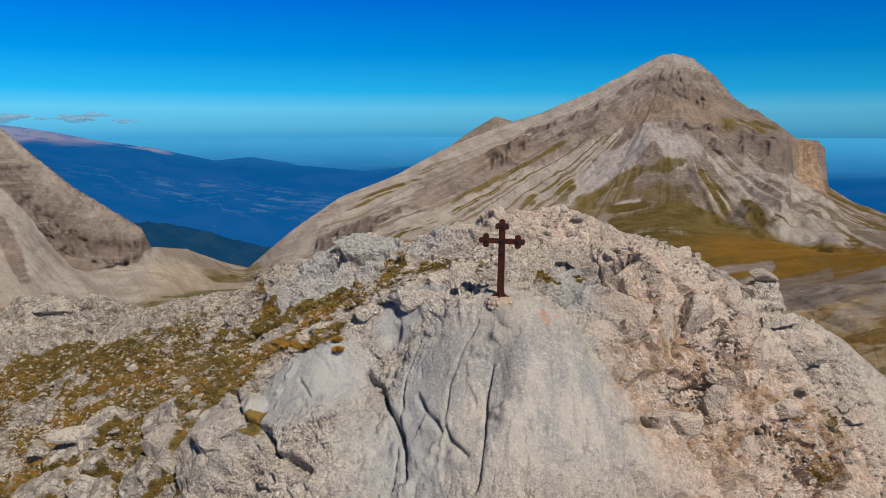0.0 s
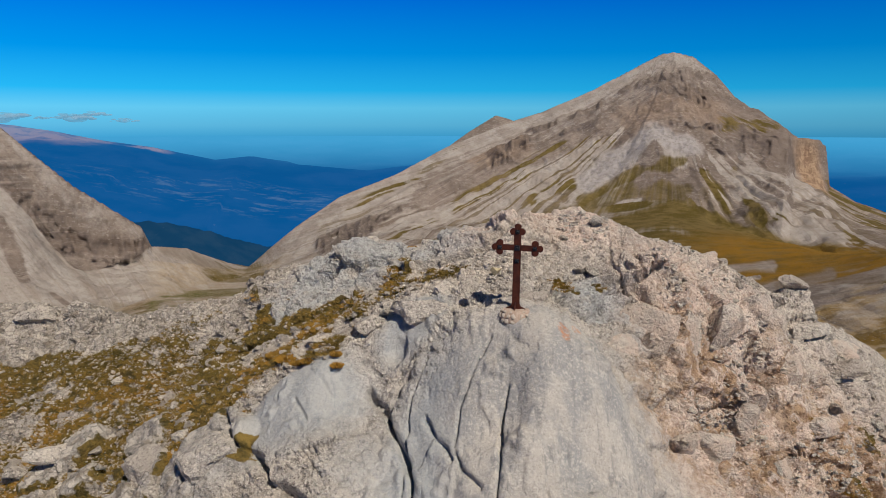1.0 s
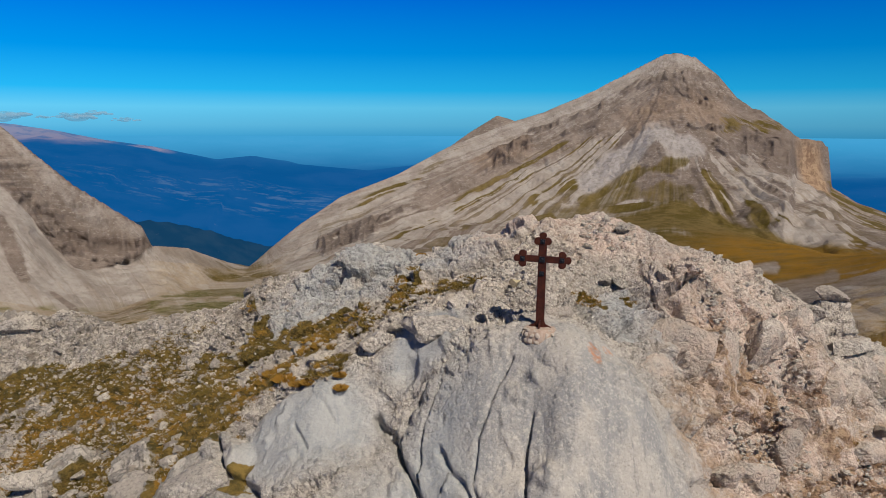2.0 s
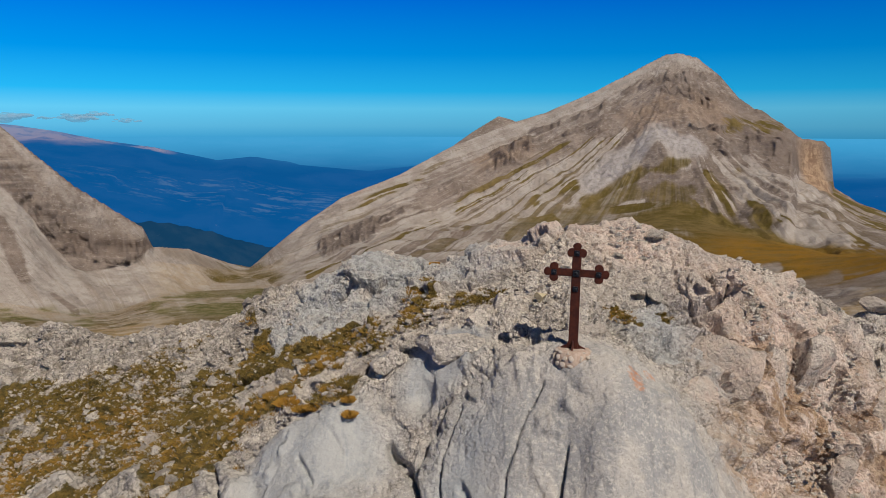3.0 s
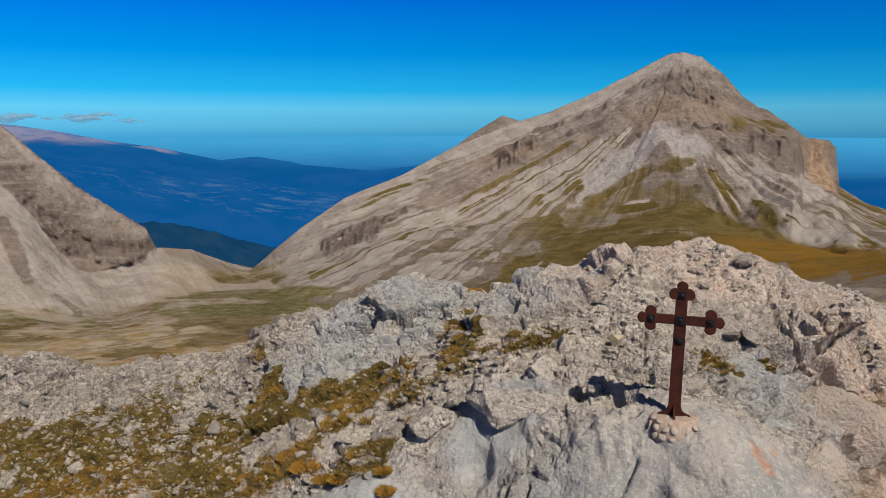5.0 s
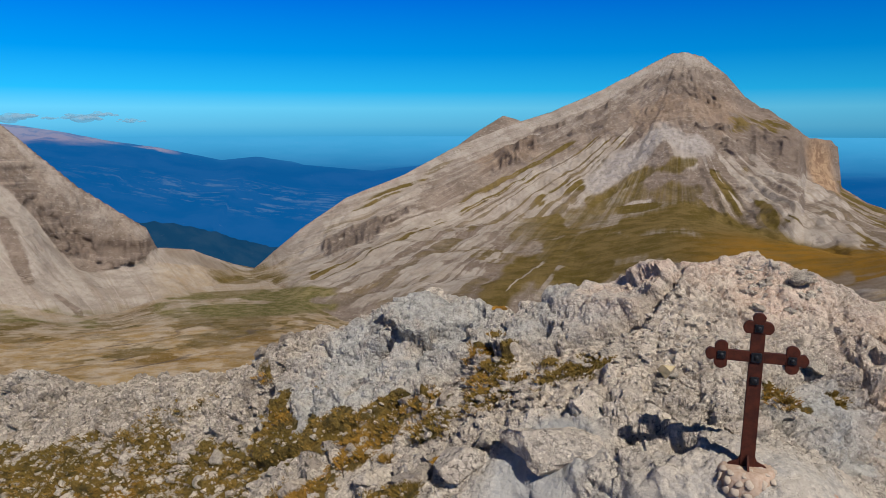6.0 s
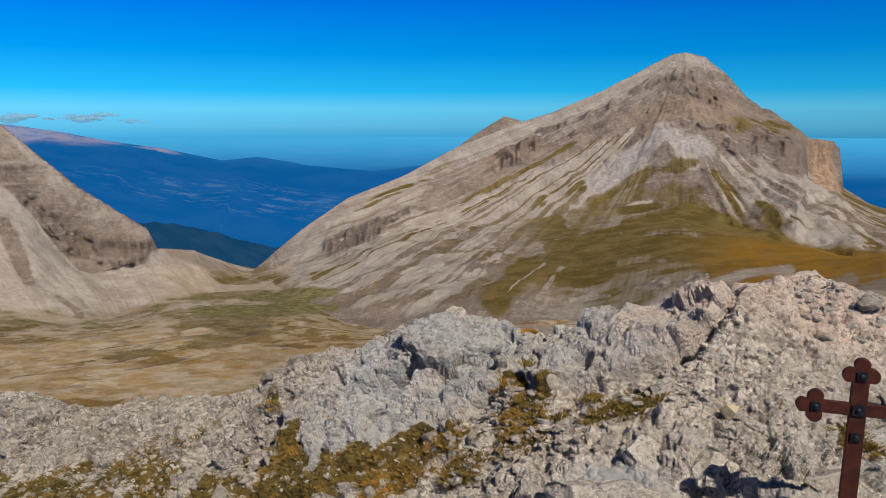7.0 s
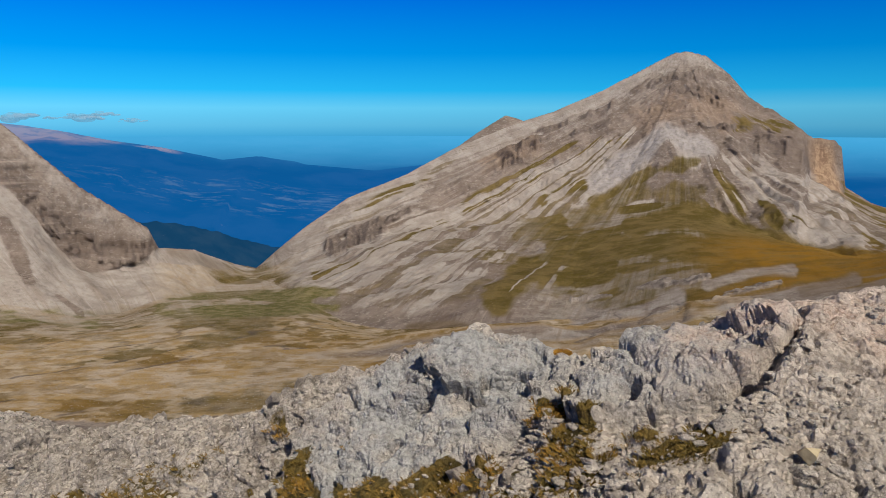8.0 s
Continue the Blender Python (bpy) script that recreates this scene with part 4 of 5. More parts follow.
wisps = most(belt([(6.5, -13.2), (8.3, -10.8), (9.6, -9.4), (11.2, -8.0)], 0.13, 1.2), belt([(4.2, -12.9), (6.2, -11.0), (8.6, -8.8)], 0.10, 1.2), belt([(12.2, -6.9), (13.4, -6.1), (15.0, -5.6)], 0.22, 1.0))
olive = most(belt([(-1.8, -7.7), (1.6, -5.7), (4.2, -4.4), (6.4, -3.2)], 0.6), belt([(-10.7, -11.4), (-7.2, -10.4), (-3.6, -9.1), (-0.6, -7.3)], 0.36),
             belt([(6.2, -3.1), (8.2, -2.0), (10.4, -1.6), (12.6, -1.3)], 0.55), belt([(7.0, -5.9), (7.9, -5.1), (9.9, -4.5), (11.6, -2.7)], 0.42), belt([(-7.5, -6.5), (-3.0, -4.4), (1.5, -1.6)], 0.3) * 0.6,
             belt([(20.4, 0.0), (22.3, -0.2), (23.8, 0.0)], 0.42), belt([(19.3, -3.7), (20.4, -5.1), (21.2, -6.2)], 0.42), belt([(21.3, -3.2), (22.4, -5.0), (23.3, -6.9)], 0.36),
             belt([(27.6, -4.3), (28.9, -5.2), (31.5, -6.5)], 0.6), belt([(29.0, -7.6), (30.5, -8.6)], 0.3), belt([(24.4, -6.6), (26.0, -7.9)], 0.2))
green = most(0.75 * belt([(10.6, -5.9), (11.6, -5.0), (13.3, -4.2), (15.2, -3.9), (16.8, -3.6), (17.9, -3.1)], 0.42, 1.0), belt([(9.5, -7.2), (12.0, -6.3), (14.5, -5.3), (18.2, -5.2)], 0.9, 0.9) * 0.62,
             belt([(13.6, -7.6), (15.1, -7.0), (17.5, -6.7), (19.7, -7.4), (22.3, -8.0), (26.1, -8.8), (31.0, -9.2)], 0.95, 0.2), belt([(10.0, -9.6), (14.0, -8.8), (18.0, -8.9), (24.5, -9.4)], 1.1, 0.3),
             belt([(3.2, -13.2), (5.6, -11.0), (9.0, -10.8), (11.5, -10.6)], 1.3, 0.5))
grey_fan = belt([(10.9, -4.2), (12.7, -2.9), (14.5, -2.2), (15.6, -1.3), (17.0, -1.9), (18.3, -1.9)], 0.85, 0.35) * east
flank = smooth(-0.5, 0.6, rise - np.interp(bearing, (-14, -10.7, -5.0, 0.7, 2.5, 5.5, 8.5, 11.5), (-11.5, -13.9, -14.9, -13.9, -11.9, -9.3, -7.2, -5.2)) + 0.5 * fray)
flank = flank * smooth(-0.8, 0.6, np.interp(bearing, (-14, -8.8, -2.0, 3.0, 8.0, 12.0), (-8.5, -8.4, -6.6, -5.0, -3.2, -1.2)) - rise + 0.6 * fray) * smooth(13.0, 11.0, bearing) * east
pale = np.clip(most(run_main, run_low, run_west, 0.9 * run_top, 0.9 * run_east, 0.72 * flank), 0, 1)
tops = smooth(60, 5, below)
scree_far = mount * east * np.clip(pale * (0.12 + 0.95 * streak) + 0.06 + 0.5 * tops * smooth(21.0, 17.5, bearing) + 0.22 * streak * (1 - pale) + 0.5 * grey_fan, 0, 1)
grass = mount * east * np.clip(0.85 * olive * (0.20 + 0.75 * (1 - streak)) + 0.42 * (1 - streak) * smooth(60, 140, below) * (1 - smooth(10, 12.5, bearing) * smooth(20, 18, bearing) * smooth(-6.5, -4.5, rise)) * (1 - 0.5 * pale) + 0.42 * pale * (1 - streak) * smooth(-0.3, 0.15, rough(plan, 45, 3, 62)) * (1 - smooth(9, 12, bearing) * smooth(-6.5, -4.5, rise)), 0, 1)
grass = np.maximum(grass, np.maximum(green, 0.55 * (here(2) | here(3)) * smooth(6, 12, bearing) * smooth(-8.2, -9.2, rise)) * east * smooth(440, 480, r) * (0.82 + 0.18 * (1 - streak)))
grass = np.maximum(grass, 0.5 * flank * smooth(2, 7, bearing) * (1 - 0.7 * streak)) * (1 - 0.8 * wisps) * (1 - grey_fan)
scree_far = np.maximum(scree_far, wisps * 0.9)
# --- valley ---
vale = np.maximum(oval(x, y, -180, 600, 95, 75, 0), oval(x, y, -330, 500, 90, 40))
upper = smooth(560, 700, r) * (1 - vale)
lush = 0.10 + 0.24 * fleck + 0.28 * smooth(-0.2, 0.3, rough(plan, 9, 4, 74))
meadow = most(belt([(-21.5, -12.7), (-17.0, -13.2), (-12.0, -13.0), (-9.5, -13.4)], 1.0, 0.6), belt([(-34.0, -12.3), (-29.0, -12.7), (-26.5, -13.5)], 0.6, 0.5))
grass = np.where(bench, lush * (1 - 0.7 * upper) + 0.10 * vale, grass)
grass = np.where(bench | foot_slope, np.maximum(grass, meadow * (0.25 + 0.55 * fleck)), grass)
grass = np.where(foot_slope, np.maximum(grass, (0.30 + 0.45 * fleck) * smooth(1, 9, bearing)), grass)
grass = np.where(here(3) | here(2), np.maximum(grass, 0.9 * smooth(16, 20, bearing) * (1 - run_east)), grass)
into_pass = foot_slope * smooth(-23.0, -20.5, bearing + 1.2 * fray) * smooth(-11.5, -14.0, bearing + 1.2 * fray)
grass = np.where(foot_slope & (bearing < -14.4), np.maximum(0.4 * fleck * smooth(0.35, 0.0, up), meadow * (0.25 + 0.5 * fleck)), grass)
grass = np.maximum(grass, into_pass * (0.25 + 0.50 * fleck) * smooth(1.0, 0.3, up))
grass = np.maximum(grass, (1 - east) * smooth(-21.5, -20.5, bearing) * (0.15 + 0.4 * fleck))
grey_slope = most(oval(x, y, 190, 355, 130, 62, 8), oval(x, y, 25, 395, 95, 22, 8), oval(x, y, 300, 330, 110, 90)) * smooth(-0.5, 0.1, rough(plan, 45, 4, 76) + 0.2)
grey_slope = most(grey_slope, belt([(9.5, -14.3), (14.7, -13.5), (16.7, -12.5)], 0.55), belt([(18.8, -11.4), (21.5, -10.4), (24.3, -9.9)], 0.42), belt([(22.5, -12.0), (25.5, -11.0), (28.0, -10.3)], 0.4))
grass = np.clip(grass * (1 - 0.85 * grey_slope) * (1 - crag) * (1 - low_band), 0, 1)
scree_far = np.where(bench, 0.35 + 0.5 * smooth(-0.3, 0.4, rough(plan, 30, 4, 86)) + 0.3 * upper, scree_far)
scree_far = np.where(foot_slope & (east > 0.5), scree_far + (0.55 - scree_far) * smooth(1, 9, bearing), scree_far)
# --- western mountain: grey cliffs over long scree fans ---
west_cliff = belt([(-29.6, -5.9), (-27.3, -8.0), (-25.2, -9.1), (-23.0, -9.0)], 1.1, 0.5) * (1 - east)
rock_line = np.interp(bearing, (-38, -31.1, -29.9, -28.7, -27.0, -25.1, -23.3, -22.0, -21.4, -20.0), (1.0, -4.3, -5.8, -7.9, -10.1, -10.4, -9.9, -8.8, -8.4, -8.2))
west_rock = (1 - east) * smooth(-0.25, 0.25, rise - rock_line + 0.45 * fray) * smooth(-20.5, -21.5, bearing)
west_strip = most(belt([(-31.4, -6.5), (-30.6, -8.8), (-30.2, -10.6)], 0.45), belt([(-28.6, -11.6), (-27.2, -12.9)], 0.2)) * (1 - east)
scree_far = np.where(east > 0.5, scree_far, np.where(here(2, 3, 4), (1 - west_rock) * (0.72 + 0.28 * streak) + west_rock * (0.06 + 0.22 * streak + 0.25 * tops), scree_far))
scree_far = np.clip(scree_far * (1 - 0.8 * west_strip) * (1 - 0.7 * west_cliff * west_rock), 0, 1)
west_ledge = west_rock * (0.55 * smooth(0.45, 0.25, (bed / 8.5) % 1.0) * smooth(0.05, 0.4, rough(wide, 24, 4, 184)) + 0.5 * smooth(0.15, 0.4, rough(wide * (1, 1, 2), 12, 4, 185)) * west_cliff)
scree_far = np.clip(scree_far * (1 - crag), 0, 1)
dry = smooth(-0.3, 0.35, rough(plan, 90, 3, 79))
earth = (np.where(bench, 0.85, 0.0) * (0.35 + 0.65 * smooth(620, 460, r)) + 0.35 * into_pass) * (1 - grey_slope)
gold = np.clip(smooth(15, 23, bearing) * smooth(-7.0, -8.6, rise) * smooth(860, 660, r) * 0.9 * smooth(380, 460, r) + bench * 0.75 * dry * smooth(560, 380, r), 0, 1)
ochre = np.where(here(4, 5), oval(x, y, 486, 975, 17, 34), 0)
mound = most(belt([(-3.6, -15.3), (-1.0, -15.1), (1.6, -15.4)], 0.40, 0.4), 0.6 * belt([(25.0, -11.2), (27.5, -10.4), (31.0, -10.2)], 0.5, 0.5), 0.5 * belt([(-21.0, -9.0), (-18.8, -9.9), (-16.6, -10.9)], 0.55, 0.8))
ochre = np.maximum(ochre, 0.30 * belt([(14.0, 0.4), (16.5, 0.9), (19.5, 0.8)], 1.1) * east + 0.35 * belt([(2.5, -3.0), (6.0, -1.6)], 0.7) * east)
sway = mount * crest_fade * smooth(25, 60, below) * np.where(here(4), 0.25 + 0.75 * smooth(0, 0.15, up), 0.25)
push = push + sway * np.where(east > 0.5, 1.0, 1.7) * (3.0 * rough(wide * (1, 1, 0.45), 20, 4, 95) + 1.2 * ridged(wide * (1, 1, 0.4), 7, 3, 97))
push = push - west_rock * (1.0 + 1.5 * west_cliff) * (2.4 * ridged(wide * (1, 1, 0.5), 18, 3, 99) + 1.2 * ridged(wide * (1, 1, 1.6), 7, 3, 100)) * crest_fade
x, y = x + push * np.sin(AZ.ravel()), y + push * np.cos(AZ.ravel())
stones_mark = 0.5 * into_pass + np.where(bench, 0.45 + 0.5 * smooth(560, 330, r), 0) + np.where(foot_slope & (bearing < 3), 0.3, 0)
dark_rock = np.clip(west_rock * 0.25 * west_cliff + 0.45 * belt([(20.0, -0.8), (22.5, -1.4), (25.0, -2.2)], 1.3, 0.6) * east + 0.6 * mount * smooth(0.1, 0.45, rough(np.stack([lane * 0.5, bed * 2.5, 0 * r], -1), 60, 4, 83)), 0, 1)
# paints shade into the crag clefts; darkens rock bands, strata and tread edges too
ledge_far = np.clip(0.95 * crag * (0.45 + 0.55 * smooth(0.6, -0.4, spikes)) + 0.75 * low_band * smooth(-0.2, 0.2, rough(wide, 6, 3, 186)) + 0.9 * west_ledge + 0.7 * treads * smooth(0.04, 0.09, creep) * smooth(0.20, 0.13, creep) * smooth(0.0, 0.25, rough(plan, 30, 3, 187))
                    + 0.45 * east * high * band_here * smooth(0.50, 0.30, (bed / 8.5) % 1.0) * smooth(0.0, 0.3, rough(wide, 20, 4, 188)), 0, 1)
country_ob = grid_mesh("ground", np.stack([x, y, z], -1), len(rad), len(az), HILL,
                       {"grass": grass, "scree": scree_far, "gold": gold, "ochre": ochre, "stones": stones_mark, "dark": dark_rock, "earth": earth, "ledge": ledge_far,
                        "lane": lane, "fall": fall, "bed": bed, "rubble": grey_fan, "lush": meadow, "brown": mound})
tagged(country_ob, "bare limestone mountains round a dry grassy valley", "mountain land", kind="structure")

# ---- far country in the haze ----
FAR_RIDGES = [
    ([(-2332, 3300, 49), (-1937, 3300, 7), (-1739, 3300, -20), (-1540, 3350, -63), (-1332, 3400, -95), (-1066, 3450, -154), (-920, 3500, -140), (-708, 3500, -177), (-360, 3500, -207), (-68, 3600, -177), (318, 3600, -177)], 0.13, 300, 0.10),
]
az = np.radians(steps((-75, -40, 2.5), (-40, 40, 0.16), (40, 75, 2.5)))
rad = np.concatenate([np.geomspace(1420, 3000, 60)[:-1], np.linspace(3000, 4930, 120)])
AZ, RAD = np.meshgrid(az, rad)
x, y = (RAD * np.sin(AZ)).ravel(), (RAD * np.cos(AZ)).ravel() + 8
r = RAD.ravel()
z = np.interp(r, (1400, 1700, 2200, 3000, 4000, 4930), (-470, -450, -330, -262, -196, -66))
spot = np.stack([x, y, 0 * x], -1)
z = z + 9 * rough(spot, 420, 4, 201) * smooth(1400, 2400, r) * smooth(4900, 3800, r)
for crest, steep, reach, gentle in FAR_RIDGES:
    d, top, s = along(crest, x, y)
    z = np.maximum(z, top - np.where(d < reach, steep * d, steep * reach + gentle * (d - reach)) + 10 * rough(spot, 260, 4, 211) * smooth(0, 160, d))
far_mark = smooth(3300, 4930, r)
bare = smooth(-80, -40, z + 14 * rough(spot, 150, 4, 215)) * smooth(-1000, -1500, x) * (r < 4200)
bare = np.maximum(bare, oval(x, y, -1360, 3370, 110, 60, 0) * smooth(-0.2, 0.2, rough(spot, 60, 3, 216)))
open_land = oval(x, y, -780, 2700, 560, 260, 5)
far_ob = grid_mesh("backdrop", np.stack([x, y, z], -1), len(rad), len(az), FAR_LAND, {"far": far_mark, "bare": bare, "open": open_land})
tagged(far_ob, "distant blue hazy lowland and ranges", "distance", kind="structure")

FOREST_RIDGE = [(-744, 1450, -163), (-627, 1500, -190), (-546, 1550, -208), (-478, 1600, -235), (-404, 1650, -267), (-298, 1700, -292)]
az = np.radians(steps((-32, -5, 0.12)))
rad = np.linspace(1380, 1800, 60)
AZ, RAD = np.meshgrid(az, rad)
x, y = (RAD * np.sin(AZ)).ravel(), (RAD * np.cos(AZ)).ravel() + 8
d, top, s = along(FOREST_RIDGE, x, y)
z = top - 0.45 * d + 4 * rough(np.stack([x, y, 0 * x], -1), 40, 4, 221)
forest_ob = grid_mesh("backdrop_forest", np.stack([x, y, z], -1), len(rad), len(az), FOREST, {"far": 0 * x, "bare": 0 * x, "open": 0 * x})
tagged(forest_ob, "dark blue forested ridge beyond the valley", "forest ridge", kind="structure")


# ---- things ----
def link_bm(name, bm, material, parent=None, label="", sleek=False):
    me = bpy.data.meshes.new(name)
    bm.normal_update()
    bm.to_mesh(me)
    bm.free()
    if sleek:
        for f in me.polygons:
            f.use_smooth = True
    me.materials.append(material)
    ob = new(name, me)
    if parent:
        ob.parent = parent
    if label:
        tagged(ob, label)
    return ob


def part(name, bm, material, parent, label="", sleek=False):
    return link_bm(name, bm, material, parent, label, sleek)


def slab_bm(outline, depth, bevel=0.004):
    """A plate cut to an outline of (x, z) points, standing upright, depth thick along y."""
    bm = bmesh.new()
    front = bm.faces.new([bm.verts.new((px, -depth / 2, pz)) for px, pz in outline])
    out = bmesh.ops.extrude_face_region(bm, geom=[front])
    bmesh.ops.translate(bm, vec=(0, depth, 0), verts=[v for v in out["geom"] if isinstance(v, bmesh.types.BMVert)])
    bmesh.ops.recalc_face_normals(bm, faces=bm.faces)
    rims = [e for e in bm.edges if abs(e.verts[0].co.y - e.verts[1].co.y) < 1e-6]
    bmesh.ops.bevel(bm, geom=rims, offset=bevel, segments=1, affect="EDGES")
    return bm


def rock_bm(seed, size, detail=3, cuts=14, rough_by=0.06):
    """An angular stone: a ball cut by planes, then weathered."""
    rng = np.random.default_rng(seed)
    bm = bmesh.new()
    bmesh.ops.create_icosphere(bm, subdivisions=detail, radius=1.0)
    co = np.array([v.co for v in bm.verts])
    for _ in range(cuts):
        n = rng.normal(size=3)
        n /= np.linalg.norm(n)
        over = np.maximum(0, co @ n - rng.uniform(0.40, 0.74))
        co = co - over[:, None] * n
    shift = rng.uniform(0, 50, 3)
    co = co * (1 + rough_by * (rough(co + shift, 0.9, 4, seed) + 0.8 * blocks(co + shift, 0.55, seed)[0])[:, None])
    co = co * np.array(size)
    for v, c in zip(bm.verts, co):
        v.co = c
    return bm


def boulder(px, py, size, turn=0, sink=0.35, tip=(0, 0), label="pale weathered limestone boulder set in the summit ground", seed=0, stone=None):
    bm = rock_bm(seed + int(abs(px * 31 + py * 17)), size, 4, 15, 0.09)
    ob = link_bm("boulder", bm, stone or STONE)
    ob.matrix_world = pose(px, py, float(ground_at(np.array([px]), np.array([py]))[0]) + size[2] * (1 - 2 * sink), tip[0], tip[1], turn)
    return tagged(ob, label, "boulder", "boulders on the summit")


def trefoil(cx, cz, way):
    """Outline of one clover end of the cross: the tip lobe and the two side lobes, pointing along way (degrees)."""
    pts = []
    for mid_way, off, rad_, start, end in ((-90, 0.095, 0.085, -150, 20), (0, 0.105, 0.085, -70, 70), (90, 0.095, 0.085, -20, 150)):
        a = radians(mid_way)
        for n in range(11):
            b = radians(start + (end - start) * n / 10) + (0 if mid_way == 0 else 0)
            pts.append((off * math.cos(a) + rad_ * math.cos(b), off * math.sin(a) + rad_ * math.sin(b)))
    w = radians(way)
    return [(cx + u * math.cos(w) - v * math.sin(w), cz + u * math.sin(w) + v * math.cos(w)) for u, v in pts]


def summit_cross():
    root = new("summit_cross")
    mid_z = 1.455
    part("upright", slab_bm([(-0.088, 0.0), (0.088, 0.0), (0.082, mid_z + 0.36), (-0.082, mid_z + 0.36)], 0.055), RUST, root)
    part("crossbar", slab_bm([(-0.40, mid_z - 0.068), (0.40, mid_z - 0.068), (0.40, mid_z + 0.068), (-0.40, mid_z + 0.068)], 0.050), RUST, root)
    for cx, cz, way in ((0, mid_z + 0.375, 90), (-0.41, mid_z, 180), (0.41, mid_z, 0)):
        part("clover_end", slab_bm(trefoil(cx, cz, way), 0.062), RUST, root)
    for cx, cz in ((0, mid_z + 0.375), (-0.41, mid_z), (0.41, mid_z), (0, mid_z), (0, mid_z - 0.30)):
        bm = bmesh.new()
        w = 0.062 if cx == 0 and cz == mid_z else 0.05
        bmesh.ops.create_cube(bm, size=1, matrix=Matrix.Translation((cx, -0.040, cz)) @ Matrix.Diagonal((w * 2, 0.02, w * 2, 1)))
        bmesh.ops.bevel(bm, geom=bm.edges[:], offset=0.006, segments=2, affect="EDGES")
        plate = part("plate", bm, BOLT, root, "dark iron plate")
        bm = bmesh.new()
        bmesh.ops.create_uvsphere(bm, u_segments=12, v_segments=8, radius=0.03, matrix=Matrix.Translation((cx, -0.052, cz)) @ Matrix.Diagonal((1, 0.7, 1, 1)))
        part("bolt", bm, BOLT, plate, "", True)
    for side in (-1, 1):
        part("gusset", slab_bm([(side * 0.085, 0.0), (side * 0.24, 0.0), (side * 0.22, 0.03), (side * 0.12, 0.075), (side * 0.086, 0.15)][::side], 0.03), RUST, root)
    bm = slab_bm([(0.0, 0.0), (0.17, 0.0), (0.15, 0.03), (0.03, 0.16), (0.0, 0.16)], 0.03)
    bmesh.ops.transform(bm, matrix=pose(0, -0.027, 0, 0, 0, -90), verts=bm.verts)
    part("gusset", bm, RUST, root)
    root.matrix_world = pose(1.80, 17.62, -0.01, 0, 0.8, -16)
    return tagged(root, "rust-brown iron summit cross with clover ends and bolted plates", "cross")


def cross_footing():
    root = new("stone_footing")
    bm = bmesh.new()
    bmesh.ops.create_uvsphere(bm, u_segments=40, v_segments=20, radius=1.0)
    for v in bm.verts:
        ang = math.atan2(v.co.y, v.co.x)
        flat_z = max(-1, min(0.62, v.co.z))
        wob = 1 + 0.05 * math.sin(3 * ang + 0.5) + 0.03 * math.sin(7 * ang)
        v.co = (v.co.x * 0.40 * wob, v.co.y * 0.33 * wob, flat_z * 0.36 - 0.225 + 0.008 * math.sin(19 * ang) * (1 - abs(v.co.z)))
    part("mortar", bm, MORTAR, root, "", True)
    rng = random.Random(5)
    made = []
    for k in range(5):
        b2 = rock_bm(300 + k, (1, 1, 1), 2, 5, 0.05)
        me = bpy.data.meshes.new("cobble")
        b2.to_mesh(me)
        b2.free()
        for f in me.polygons:
            f.use_smooth = True
        me.materials.append(COBBLE)
        made.append(me)
    for ring, (count, r_, z_, tilt) in enumerate(((17, 1.0, -0.24, 80), (16, 0.97, -0.115, 60), (12, 0.76, -0.030, 15), (6, 0.42, -0.018, 5))):
        for n in range(count):
            a = 2 * math.pi * (n + 0.5 * ring + rng.uniform(-0.2, 0.2)) / count
            s = rng.uniform(0.85, 1.2)
            ob = new("cobble", made[rng.randrange(5)])
            ob.parent = root
            ob.matrix_basis = pose(0.40 * r_ * math.cos(a), 0.33 * r_ * math.sin(a), z_, 0, 0, math.degrees(a)) @ pose(0, 0, 0, 0, tilt, 0) @ pose(0, 0, 0, 0, 0, rng.uniform(0, 90)) @ Matrix.Diagonal((0.062 * s, 0.052 * s * rng.uniform(0.8, 1.3), 0.030 * s, 1))
    root.matrix_world = pose(1.82, 17.62, 0.0, 0, 0, 0)
    return tagged(root, "low round footing of pale cobbles set in mortar", "footing")


def blades(rng, count, spread, tall, lean, flat=1.0):
    """Vertices and faces of one tussock of grass round the origin."""
    a, r = rng.uniform(0, 2 * np.pi, count), spread * np.sqrt(rng.uniform(0, 1, count))
    bx, by = r * np.cos(a), r * np.sin(a)
    h = tall * rng.uniform(0.55, 1.1, count) * (1 - 0.6 * (r / spread) ** 2)
    out = lean * (0.3 + r / spread) * rng.uniform(0.4, 1.3, count) * tall
    turn = a + rng.normal(0, 0.7, count)
    w = 0.004 + 0.022 * tall * rng.uniform(0.5, 1, count)
    side = turn + np.pi / 2
    v = np.empty((count, 4, 3))
    v[:, 0] = np.stack([bx + w * np.cos(side) * 0.5, by + w * np.sin(side) * 0.5, -0.03 + 0 * h], -1)
    v[:, 1] = np.stack([bx - w * np.cos(side) * 0.5, by - w * np.sin(side) * 0.5, -0.03 + 0 * h], -1)
    v[:, 2] = np.stack([bx + out * 0.45 * np.cos(turn) - w * 0.3 * np.cos(side), by + out * 0.45 * np.sin(turn) - w * 0.3 * np.sin(side), h * 0.62 * flat], -1)
    v[:, 3] = np.stack([bx + out * np.cos(turn), by + out * np.sin(turn), h * flat], -1)
    f = np.arange(count)[:, None] * 4 + np.array([[0, 1, 2, 3]])
    faces = np.concatenate([f[:, [0, 1, 2]], f[:, [0, 2, 3]]])
    return v.reshape(-1, 3), faces


